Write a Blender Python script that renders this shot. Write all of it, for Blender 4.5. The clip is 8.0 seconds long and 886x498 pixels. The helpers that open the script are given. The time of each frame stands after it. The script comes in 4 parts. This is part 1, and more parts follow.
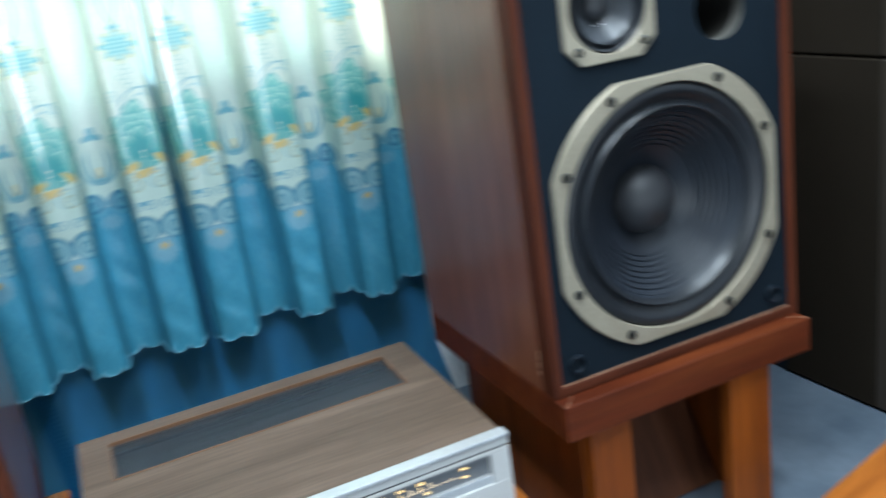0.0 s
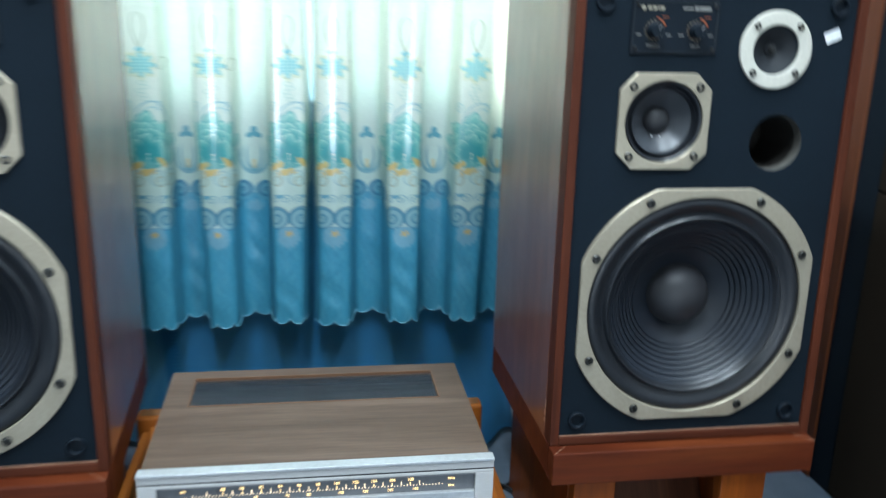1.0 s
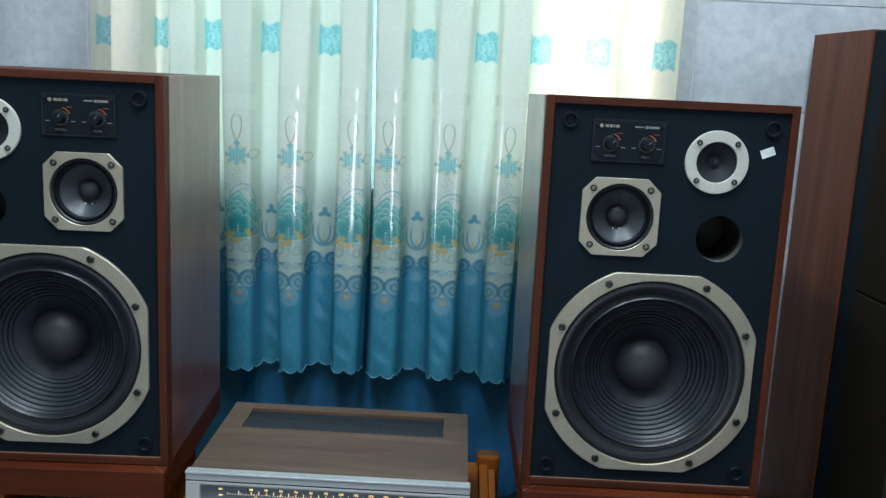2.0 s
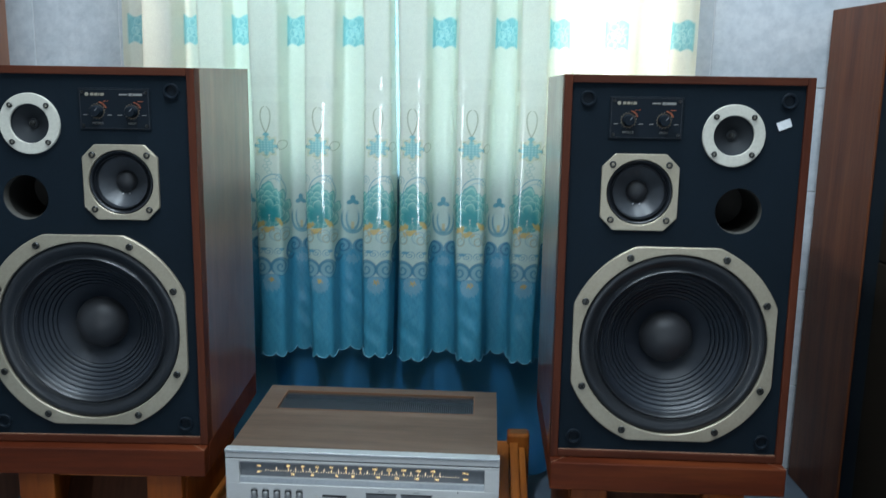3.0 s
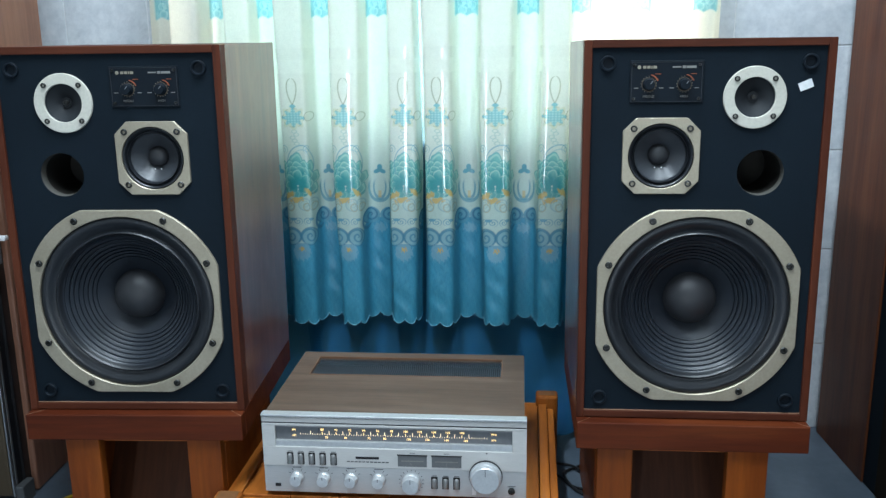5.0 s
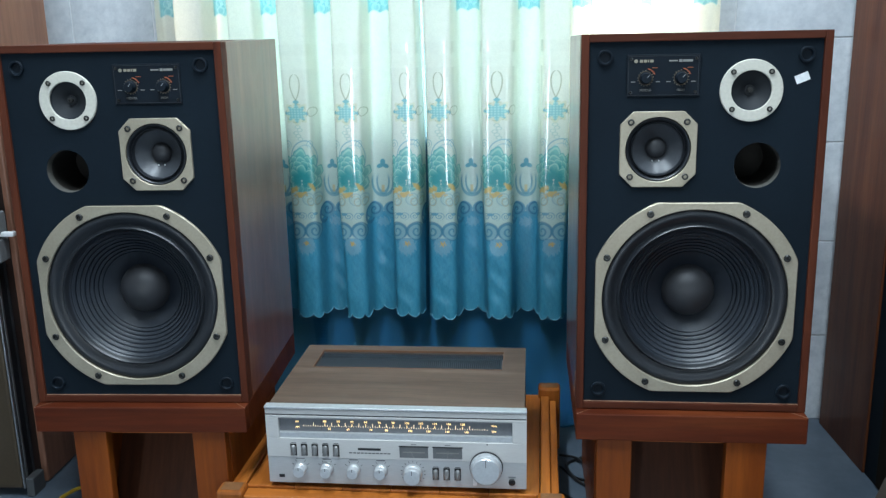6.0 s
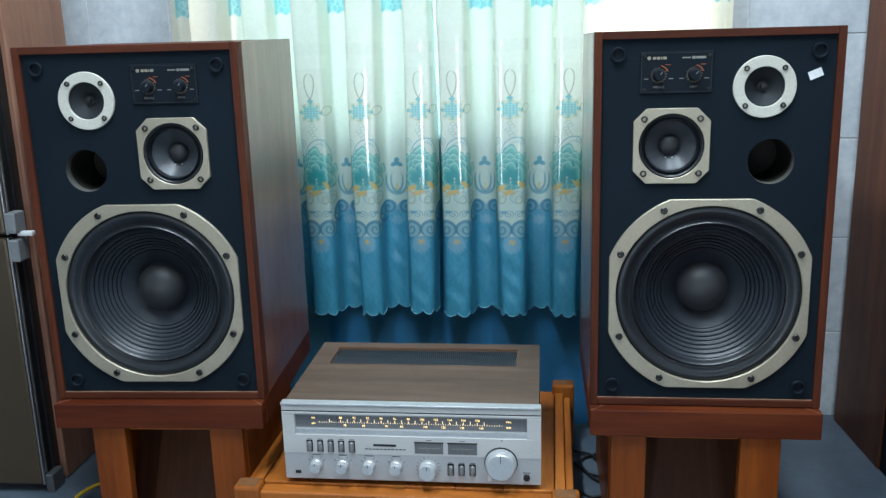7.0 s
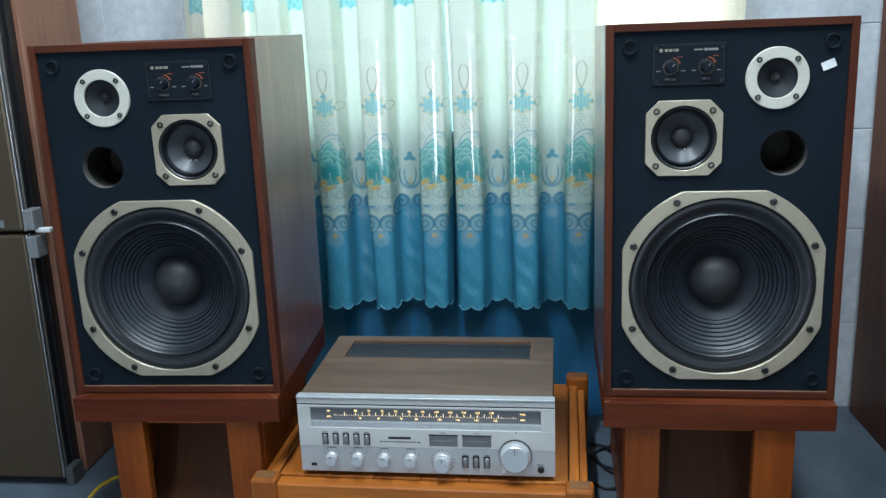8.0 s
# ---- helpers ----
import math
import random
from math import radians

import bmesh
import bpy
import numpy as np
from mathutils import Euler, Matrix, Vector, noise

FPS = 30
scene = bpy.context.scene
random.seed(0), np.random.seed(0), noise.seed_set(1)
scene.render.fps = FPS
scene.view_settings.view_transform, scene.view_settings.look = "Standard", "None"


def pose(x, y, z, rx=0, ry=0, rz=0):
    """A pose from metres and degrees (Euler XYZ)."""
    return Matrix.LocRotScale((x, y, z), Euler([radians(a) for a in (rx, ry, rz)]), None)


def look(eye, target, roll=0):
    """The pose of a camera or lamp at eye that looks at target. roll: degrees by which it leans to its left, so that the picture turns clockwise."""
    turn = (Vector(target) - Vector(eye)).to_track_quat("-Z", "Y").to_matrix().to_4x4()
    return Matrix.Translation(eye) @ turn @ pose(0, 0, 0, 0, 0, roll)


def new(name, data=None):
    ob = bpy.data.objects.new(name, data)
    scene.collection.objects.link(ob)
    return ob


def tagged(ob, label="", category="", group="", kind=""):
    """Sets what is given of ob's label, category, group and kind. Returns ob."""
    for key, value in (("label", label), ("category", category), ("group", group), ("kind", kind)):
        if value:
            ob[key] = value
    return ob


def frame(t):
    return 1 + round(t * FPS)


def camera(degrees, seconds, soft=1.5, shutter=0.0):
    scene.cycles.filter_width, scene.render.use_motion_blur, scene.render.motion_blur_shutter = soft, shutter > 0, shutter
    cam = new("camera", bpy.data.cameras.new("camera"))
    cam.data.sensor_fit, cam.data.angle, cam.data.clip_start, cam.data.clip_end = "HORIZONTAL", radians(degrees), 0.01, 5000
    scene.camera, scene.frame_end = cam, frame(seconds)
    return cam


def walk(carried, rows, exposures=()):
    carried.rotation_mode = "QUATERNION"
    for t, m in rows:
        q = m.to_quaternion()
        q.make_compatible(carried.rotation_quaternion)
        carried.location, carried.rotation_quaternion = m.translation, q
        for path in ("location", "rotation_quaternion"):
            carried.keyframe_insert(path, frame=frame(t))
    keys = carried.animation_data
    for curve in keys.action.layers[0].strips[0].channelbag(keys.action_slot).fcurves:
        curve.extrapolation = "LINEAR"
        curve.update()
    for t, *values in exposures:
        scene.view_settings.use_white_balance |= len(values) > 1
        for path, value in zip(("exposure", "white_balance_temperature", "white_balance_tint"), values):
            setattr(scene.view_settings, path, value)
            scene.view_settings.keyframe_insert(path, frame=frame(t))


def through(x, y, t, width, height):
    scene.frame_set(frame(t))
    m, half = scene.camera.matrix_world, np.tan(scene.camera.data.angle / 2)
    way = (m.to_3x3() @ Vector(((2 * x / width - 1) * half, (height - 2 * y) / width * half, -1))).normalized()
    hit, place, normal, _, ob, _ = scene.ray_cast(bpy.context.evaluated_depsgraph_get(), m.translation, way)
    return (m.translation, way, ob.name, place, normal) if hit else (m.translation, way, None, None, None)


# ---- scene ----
cam = camera(53.0, 8.0, soft=1.35, shutter=0.5)
PATH = [
    (0, (-0.066, -0.096, 0.844), (0.614, 1.67, 0.196), -8.5),
    (0.2, (-0.001, -0.097, 0.842), (0.746, 1.631, 0.168), -10.4),
    (0.4, (0.028, -0.111, 0.855), (0.782, 1.61, 0.169), -10.0),
    (0.5, (0.03, -0.126, 0.859), (0.762, 1.61, 0.187), -8.8),
    (0.7, (0.028, -0.18, 0.881), (0.609, 1.624, 0.242), -5.3),
    (0.8, (0.034, -0.221, 0.88), (0.517, 1.623, 0.274), -3.3),
    (1, (0.069, -0.323, 0.911), (0.345, 1.576, 0.346), 1.6),
    (1.2, (0.138, -0.421, 0.921), (0.286, 1.51, 0.419), 3.3),
    (1.5, (0.231, -0.531, 0.947), (0.277, 1.422, 0.519), 3.7),
    (1.7, (0.272, -0.582, 0.961), (0.252, 1.378, 0.562), 3.7),
    (2.8, (0.281, -0.659, 0.939), (0.187, 1.305, 0.569), 1.35),
    (3, (0.289, -0.672, 0.938), (0.168, 1.286, 0.547), 0.9),
    (3.5, (0.292, -0.69, 0.945), (0.142, 1.258, 0.516), -0.0),
    (4, (0.303, -0.691, 0.95), (0.134, 1.251, 0.503), -0.6),
    (4.5, (0.299, -0.695, 0.949), (0.119, 1.244, 0.49), -0.7),
    (6, (0.327, -0.712, 0.952), (0.108, 1.217, 0.47), -1.2),
    (6.5, (0.331, -0.723, 0.957), (0.102, 1.205, 0.475), -1.5),
    (7, (0.325, -0.723, 0.951), (0.078, 1.203, 0.468), -1.6),
    (7.5, (0.324, -0.729, 0.954), (0.069, 1.193, 0.463), -2.0),
    (8, (0.328, -0.73, 0.953), (0.049, 1.188, 0.457), -2.2),
]
EXPOSURES = [(0.0, 0.72), (0.3, 1.02), (0.6, 1.05), (0.8, 0.88), (1.0, 0.62), (1.2, 0.35), (1.5, -0.12), (1.7, -0.15), (2.8, -0.22), (3.0, -0.1), (3.5, 0.25), (4.5, 0.28), (6.5, 0.28), (8.0, 0.22)]
walk(cam, [(t, look(eye, target, roll)) for t, eye, target, roll in PATH], EXPOSURES)


# ---------------------------------------------------------------- light
world = bpy.data.worlds.new("world")
scene.world = world
world.use_nodes = True
_wn = world.node_tree.nodes
_sky = _wn.new("ShaderNodeTexSky")
_sky.sky_type = "NISHITA"
_sky.sun_disc = False
_sky.sun_elevation = radians(40)
_sky.sun_rotation = radians(20)
world.node_tree.links.new(_sky.outputs[0], _wn["Background"].inputs[0])
_wn["Background"].inputs[1].default_value = 0.1


def area_lamp(name, m, sx, sy, watts, colour):
    data = bpy.data.lights.new(name, "AREA")
    data.shape, data.size, data.size_y, data.energy, data.color = "RECTANGLE", sx, sy, watts, colour
    ob = new(name, data)
    ob.matrix_world = m
    return ob


Y_BACK = -2.4
WINDOW_WATTS = 29.0
area_lamp("window_daylight", pose(0.085, 1.60, 1.25, -90, 0, 0), 1.12, 1.05, WINDOW_WATTS, (0.93, 0.97, 1.0))
area_lamp("tube_lamp", pose(-0.18, 0.05, 2.54, 0, 0, 0), 0.12, 1.2, 48.0, (0.74, 0.89, 1.0))
area_lamp("tube_lamp", pose(0.75, 0.05, 2.54, 0, 0, 0), 0.12, 1.2, 34.0, (0.74, 0.89, 1.0))
ADDED_SLOTS = (-0.28, 1.02)      # two unseen slots behind the viewer with added strip lamps, assumed from curtain streaks
# unequal watts balance the brightness of the two loudspeaker fronts
for x, watts in zip(ADDED_SLOTS, (11.5, 5.0)):
    area_lamp("assumed_daylight", pose(x, Y_BACK - 0.05, 0.47, 90, 0, 0), 0.14, 0.84, watts, (0.78, 0.90, 1.0))


# ---------------------------------------------------------------- materials
def material(name, rough=0.5, metal=0.0, spec=0.5):
    mat = bpy.data.materials.new(name)
    mat.use_nodes = True
    n = mat.node_tree.nodes
    b = n["Principled BSDF"]
    b.inputs["Roughness"].default_value = rough
    b.inputs["Metallic"].default_value = metal
    b.inputs["Specular IOR Level"].default_value = spec
    return mat, n, mat.node_tree.links, b


def coords(n, l, scale=(1, 1, 1), turn=(0, 0, 0)):
    tc, mp = n.new("ShaderNodeTexCoord"), n.new("ShaderNodeMapping")
    mp.inputs["Scale"].default_value = scale
    mp.inputs["Rotation"].default_value = [radians(a) for a in turn]
    l.new(tc.outputs["Object"], mp.inputs["Vector"])
    return mp.outputs[0]


def noise_node(n, l, vec, scale, detail=4.0, rough=0.55, distortion=0.0):
    t = n.new("ShaderNodeTexNoise")
    t.inputs["Scale"].default_value = scale
    t.inputs["Detail"].default_value = detail
    t.inputs["Roughness"].default_value = rough
    t.inputs["Distortion"].default_value = distortion
    l.new(vec, t.inputs["Vector"])
    return t.outputs["Fac"]


def ramp_node(n, l, fac, stops):
    r = n.new("ShaderNodeValToRGB")
    while len(r.color_ramp.elements) < len(stops):
        r.color_ramp.elements.new(0.5)
    for e, (p, c) in zip(r.color_ramp.elements, stops):
        e.position, e.color = p, (*c, 1)
    l.new(fac, r.inputs[0])
    return r.outputs[0]


def mix_node(n, l, fac, a, b, mode="MIX"):
    m = n.new("ShaderNodeMix")
    m.data_type, m.blend_type = "RGBA", mode
    for socket, v in ((m.inputs[0], fac), (m.inputs[6], a), (m.inputs[7], b)):
        if isinstance(v, bpy.types.NodeSocket):
            l.new(v, socket)
        else:
            socket.default_value = v if isinstance(v, float) else (*v, 1)
    return m.outputs[2]


def bump_node(n, l, b, height, strength, dist=0.001):
    bp = n.new("ShaderNodeBump")
    bp.inputs["Strength"].default_value = strength
    bp.inputs["Distance"].default_value = dist
    l.new(height, bp.inputs["Height"])
    l.new(bp.outputs[0], b.inputs["Normal"])


def range_node(n, l, fac, lo, hi):
    m = n.new("ShaderNodeMapRange")
    m.inputs["To Min"].default_value, m.inputs["To Max"].default_value = lo, hi
    l.new(fac, m.inputs["Value"])
    return m.outputs[0]


def wood(name, dark, mid, light, grain="z", rough=0.35, scale=1.0, coat=0.0, bump=0.15, spec=0.4):
    mat, n, l, b = material(name, rough, 0.0, spec)
    s = {"x": (1.2, 16, 16), "y": (16, 1.2, 16), "z": (16, 16, 1.2)}[grain]
    v = coords(n, l, [a * scale for a in s])
    info = n.new("ShaderNodeObjectInfo")
    add = n.new("ShaderNodeVectorMath")
    add.operation = "MULTIPLY_ADD"
    add.inputs[1].default_value, = [(7.3, 5.1, 3.7)]
    l.new(info.outputs["Random"], add.inputs[0])
    l.new(v, add.inputs[2])
    big = noise_node(n, l, add.outputs[0], 0.9, 3, 0.5, 1.6)
    fine = noise_node(n, l, add.outputs[0], 9.0, 5, 0.7)
    c = ramp_node(n, l, big, [(0.28, dark), (0.5, mid), (0.75, light)])
    f = ramp_node(n, l, fine, [(0.3, (0.62, 0.62, 0.62)), (0.6, (1, 1, 1))])
    c = mix_node(n, l, 0.75, c, f, "MULTIPLY")
    l.new(c, b.inputs["Base Color"])
    wear = noise_node(n, l, coords(n, l), 7.0, 5, 0.6)
    l.new(range_node(n, l, wear, rough * 0.75, rough * 1.35), b.inputs["Roughness"])
    b.inputs["Coat Weight"].default_value = coat
    b.inputs["Coat IOR"].default_value = 1.55
    b.inputs["Coat Roughness"].default_value = 0.2
    bump_node(n, l, b, fine, bump, 0.0006)
    return mat


def plain(name, c1, c2, scale=6.0, rough=0.5, metal=0.0, fine=120.0, bump=0.1, stretch=(1, 1, 1), spec=0.5):
    mat, n, l, b = material(name, rough, metal, spec)
    v = coords(n, l, stretch)
    big = noise_node(n, l, v, scale, 4)
    small = noise_node(n, l, v, fine, 3)
    c = ramp_node(n, l, big, [(0.3, c1), (0.7, c2)])
    s = ramp_node(n, l, small, [(0.3, (0.86, 0.86, 0.86)), (0.65, (1, 1, 1))])
    l.new(mix_node(n, l, 0.8, c, s, "MULTIPLY"), b.inputs["Base Color"])
    l.new(range_node(n, l, big, rough * 0.8, min(1.0, rough * 1.2)), b.inputs["Roughness"])
    bump_node(n, l, b, small, bump, 0.0004)
    return mat


def glow(name, colour, strength):
    mat, n, l, b = material(name, 0.5)
    b.inputs["Base Color"].default_value = (*colour, 1)
    b.inputs["Emission Color"].default_value = (*colour, 1)
    b.inputs["Emission Strength"].default_value = strength
    return mat


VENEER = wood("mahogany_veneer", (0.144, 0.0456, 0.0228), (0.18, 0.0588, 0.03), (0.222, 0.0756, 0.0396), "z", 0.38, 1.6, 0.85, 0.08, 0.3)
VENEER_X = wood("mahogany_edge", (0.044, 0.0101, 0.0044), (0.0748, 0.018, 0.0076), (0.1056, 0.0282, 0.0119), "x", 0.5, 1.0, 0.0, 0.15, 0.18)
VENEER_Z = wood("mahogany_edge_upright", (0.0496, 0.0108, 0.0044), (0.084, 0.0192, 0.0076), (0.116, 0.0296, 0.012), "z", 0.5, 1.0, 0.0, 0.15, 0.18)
PLINTH = wood("reddish_plinth_wood", (0.0528, 0.0089, 0.0026), (0.0957, 0.0172, 0.0046), (0.132, 0.029, 0.0073), "x", 0.5, 1.0, 0.0, 0.15, 0.18)
PINE = wood("orange_varnished_wood", (0.19, 0.046, 0.006), (0.29, 0.078, 0.010), (0.39, 0.12, 0.018), "z", 0.4, 0.8, 0.1, 0.15, 0.3)
PINE_X = wood("orange_varnished_rail", (0.30, 0.082, 0.012), (0.43, 0.128, 0.020), (0.55, 0.19, 0.034), "x", 0.4, 0.8, 0.15, 0.15, 0.3)
PINE_Y = wood("orange_varnished_side", (0.28, 0.076, 0.011), (0.41, 0.12, 0.019), (0.53, 0.182, 0.032), "y", 0.4, 0.8, 0.15, 0.15, 0.3)
END_GRAIN = plain("brown_end_grain", (0.13, 0.055, 0.02), (0.24, 0.10, 0.035), 60, 0.55, 0, 400, 0.3)
BROWN_DARK = wood("dark_brown_edge", (0.012, 0.007, 0.004), (0.022, 0.012, 0.007), (0.04, 0.02, 0.010), "z", 0.5, 1.0, 0.0, 0.1, 0.2)
STAND_WOOD = wood("red_orange_stand_wood", (0.14, 0.028, 0.003), (0.22, 0.048, 0.0045), (0.31, 0.077, 0.008), "z", 0.42, 0.8, 0.1, 0.15, 0.25)
BROWN_BOARD = wood("brown_board", (0.0595, 0.0182, 0.0077), (0.091, 0.0294, 0.0126), (0.126, 0.0434, 0.0182), "z", 0.5, 1.0, 0.0, 0.15, 0.25)
TOWER_WOOD = wood("brown_tower_veneer", (0.078, 0.0225, 0.0088), (0.110, 0.0325, 0.0125), (0.142, 0.045, 0.0175), "z", 0.5, 0.6, 0.25, 0.1, 0.1)
VINYL = wood("walnut_vinyl", (0.084, 0.054, 0.037), (0.118, 0.077, 0.054), (0.152, 0.102, 0.074), "x", 0.5, 1.4, 0.0, 0.08)
BAFFLE = plain("black_baffle_paint", (0.0039, 0.0085, 0.0136), (0.0063, 0.0127, 0.0198), 5, 0.7, 0, 260, 0.12, (1, 1, 1), 0.12)
CONE = plain("paper_cone", (0.0085, 0.0115, 0.0165), (0.015, 0.0195, 0.0275), 9, 0.38, 0, 300, 0.2)
MID_CONE = plain("satin_paper_cone", (0.036, 0.040, 0.046), (0.052, 0.057, 0.066), 12, 0.36, 0, 300, 0.15)
SURROUND = plain("rubber_surround", (0.008, 0.010, 0.013), (0.014, 0.016, 0.02), 12, 0.36)
HORN = plain("grey_horn_enamel", (0.0115, 0.0140, 0.0170), (0.0160, 0.0190, 0.0230), 14, 0.6, 0, 200, 0.05, (1, 1, 1), 0.3)
CAP = plain("felt_dust_cap", (0.016, 0.017, 0.02), (0.03, 0.031, 0.035), 8, 0.5, 0, 400, 0.3)
CHAMPAGNE = plain("champagne_flange", (0.33, 0.285, 0.21), (0.41, 0.36, 0.275), 7, 0.40, 0.45, 200, 0.05)
WHITE_RING = plain("pale_tweeter_ring", (0.5244, 0.506, 0.4324), (0.598, 0.5704, 0.4968), 5, 0.55, 0.1, 200, 0.05)
SCREW = plain("dark_screw_steel", (0.028, 0.028, 0.027), (0.06, 0.06, 0.056), 160, 0.32, 0.7)
BLACK = plain("black_plastic", (0.008, 0.008, 0.009), (0.014, 0.014, 0.016), 15, 0.35)
PORT = plain("grey_card_tube", (0.055, 0.052, 0.045), (0.085, 0.08, 0.07), 12, 0.7)
PORT_SHADE = plain("port_shade_card", (0.018, 0.017, 0.015), (0.028, 0.026, 0.023), 12, 0.7, 0, 120, 0.1, (1, 1, 1), 0.15)
PRINT = plain("pale_print", (0.19, 0.185, 0.17), (0.25, 0.245, 0.22), 20, 0.5)
GOLD_PRINT = plain("pale_gold_print", (0.2604, 0.2294, 0.1674), (0.31, 0.2728, 0.2046), 20, 0.5)
ORANGE_PRINT = plain("orange_print", (0.38, 0.09, 0.03), (0.46, 0.12, 0.04), 20, 0.5)
GOLD_RING = plain("dull_gold_ring", (0.12, 0.084, 0.048), (0.162, 0.114, 0.066), 20, 0.4, 0.4)
PAPER = plain("white_paper", (0.68, 0.69, 0.70), (0.78, 0.78, 0.78), 40, 0.7)
ALU = plain("brushed_aluminium", (0.56, 0.545, 0.525), (0.62, 0.605, 0.585), 3, 0.45, 0.25, 180, 0.05, (0.4, 8, 8))
ALU_DARK = plain("brushed_aluminium_lower", (0.42, 0.425, 0.43), (0.47, 0.475, 0.48), 3, 0.45, 0.3, 180, 0.05, (0.4, 8, 8))
ALU_BRIGHT = plain("polished_aluminium", (0.56, 0.57, 0.58), (0.64, 0.65, 0.66), 8, 0.3, 0.5, 180, 0.03)
DIAL = plain("dial_face", (0.15, 0.155, 0.165), (0.19, 0.195, 0.205), 6, 0.25)
METER = plain("meter_face", (0.115, 0.117, 0.12), (0.15, 0.152, 0.155), 20, 0.3)
DIAL_GLOW = glow("lit_dial_print", (1.0, 0.70, 0.30), 1.5)
DIAL_DIM = glow("faint_dial_print", (1.0, 0.78, 0.50), 1.1)
INK = plain("dark_ink", (0.06, 0.062, 0.066), (0.09, 0.092, 0.096), 30, 0.5)
GRILLE_METAL = plain("vent_metal", (0.085, 0.09, 0.10), (0.13, 0.136, 0.148), 20, 0.28, 0.5)
SWITCH = plain("dull_switch_metal", (0.20, 0.20, 0.20), (0.27, 0.27, 0.265), 14, 0.35, 0.4)
CLOTH = plain("brown_grey_grille_cloth", (0.017, 0.0129, 0.0092), (0.0229, 0.0179, 0.0129), 3, 0.85, 0, 600, 0.4, (1, 1, 1), 0.04)
CLOTH_LIGHT = plain("paler_grille_cloth", (0.036, 0.029, 0.023), (0.046, 0.037, 0.030), 3, 0.8, 0, 600, 0.4, (1, 1, 1), 0.15)
MESH_BLACK = plain("black_mesh_grille", (0.010, 0.010, 0.012), (0.03, 0.03, 0.033), 300, 0.6, 0, 500, 0.7)
BRONZE = plain("bronze_door_enamel", (0.0741, 0.0515, 0.0304), (0.0897, 0.0647, 0.039), 2, 0.3, 0.35, 200, 0.04)
FRIDGE_BROWN = wood("brown_cabinet_side", (0.2024, 0.0906, 0.0563), (0.2332, 0.1074, 0.0678), (0.264, 0.1267, 0.081), "z", 0.42, 0.7, 0.0, 0.05)
CHROME = plain("chrome_trim", (0.34, 0.34, 0.35), (0.42, 0.42, 0.43), 10, 0.32, 0.9)
GREY_PLASTIC = plain("grey_plastic", (0.175, 0.182, 0.189), (0.224, 0.231, 0.238), 14, 0.4)
FOOT = plain("dull_grey_plastic", (0.05, 0.053, 0.056), (0.075, 0.078, 0.08), 14, 0.5)
FLOOR = plain("blue_grey_floor", (0.06, 0.083, 0.11), (0.115, 0.145, 0.18), 6.5, 0.45, 0, 55, 0.25)
WALL_PAINT = plain("pale_wall_plaster", (0.55, 0.58, 0.60), (0.63, 0.65, 0.67), 3, 0.7)
CEILING_PAINT = plain("white_ceiling_paint", (0.70, 0.71, 0.71), (0.76, 0.76, 0.76), 3, 0.8)
GROUT = plain("pale_grout", (0.62, 0.64, 0.66), (0.72, 0.73, 0.74), 20, 0.8)
CABLE = plain("black_cable", (0.008, 0.008, 0.009), (0.016, 0.016, 0.017), 30, 0.4)
YELLOW = plain("yellow_cable", (0.42, 0.27, 0.015), (0.5, 0.33, 0.02), 30, 0.4)
PLATE = plain("black_plate_enamel", (0.0038, 0.0075, 0.0120), (0.0058, 0.0105, 0.0165), 9, 0.55, 0, 200, 0.05, (1, 1, 1), 0.14)
DIM_LINE = plain("dim_grey_print", (0.014, 0.016, 0.019), (0.022, 0.024, 0.027), 30, 0.5)
MITRE = plain("pale_wood_filler", (0.32, 0.17, 0.10), (0.40, 0.22, 0.14), 30, 0.6)
EDGING = plain("pale_blue_edging", (0.14, 0.42, 0.55), (0.19, 0.48, 0.61), 30, 0.5)


def tile_material():
    mat, n, l, b = material("mottled_grey_tile", 0.35)
    info = n.new("ShaderNodeObjectInfo")
    add = n.new("ShaderNodeVectorMath")
    add.operation = "MULTIPLY_ADD"
    add.inputs[1].default_value, = [(9.0, 7.0, 5.0)]
    l.new(info.outputs["Random"], add.inputs[0])
    l.new(coords(n, l), add.inputs[2])
    v = add.outputs[0]
    big = noise_node(n, l, v, 5, 6, 0.65, 1.2)
    small = noise_node(n, l, v, 38, 5, 0.7)
    c = ramp_node(n, l, big, [(0.25, (0.46, 0.50, 0.535)), (0.5, (0.56, 0.59, 0.62)), (0.75, (0.66, 0.68, 0.70))])
    s = ramp_node(n, l, small, [(0.32, (0.72, 0.74, 0.77)), (0.6, (1, 1, 1))])
    l.new(mix_node(n, l, 0.7, c, s, "MULTIPLY"), b.inputs["Base Color"])
    bump_node(n, l, b, small, 0.1, 0.0005)
    return mat


TILE = tile_material()


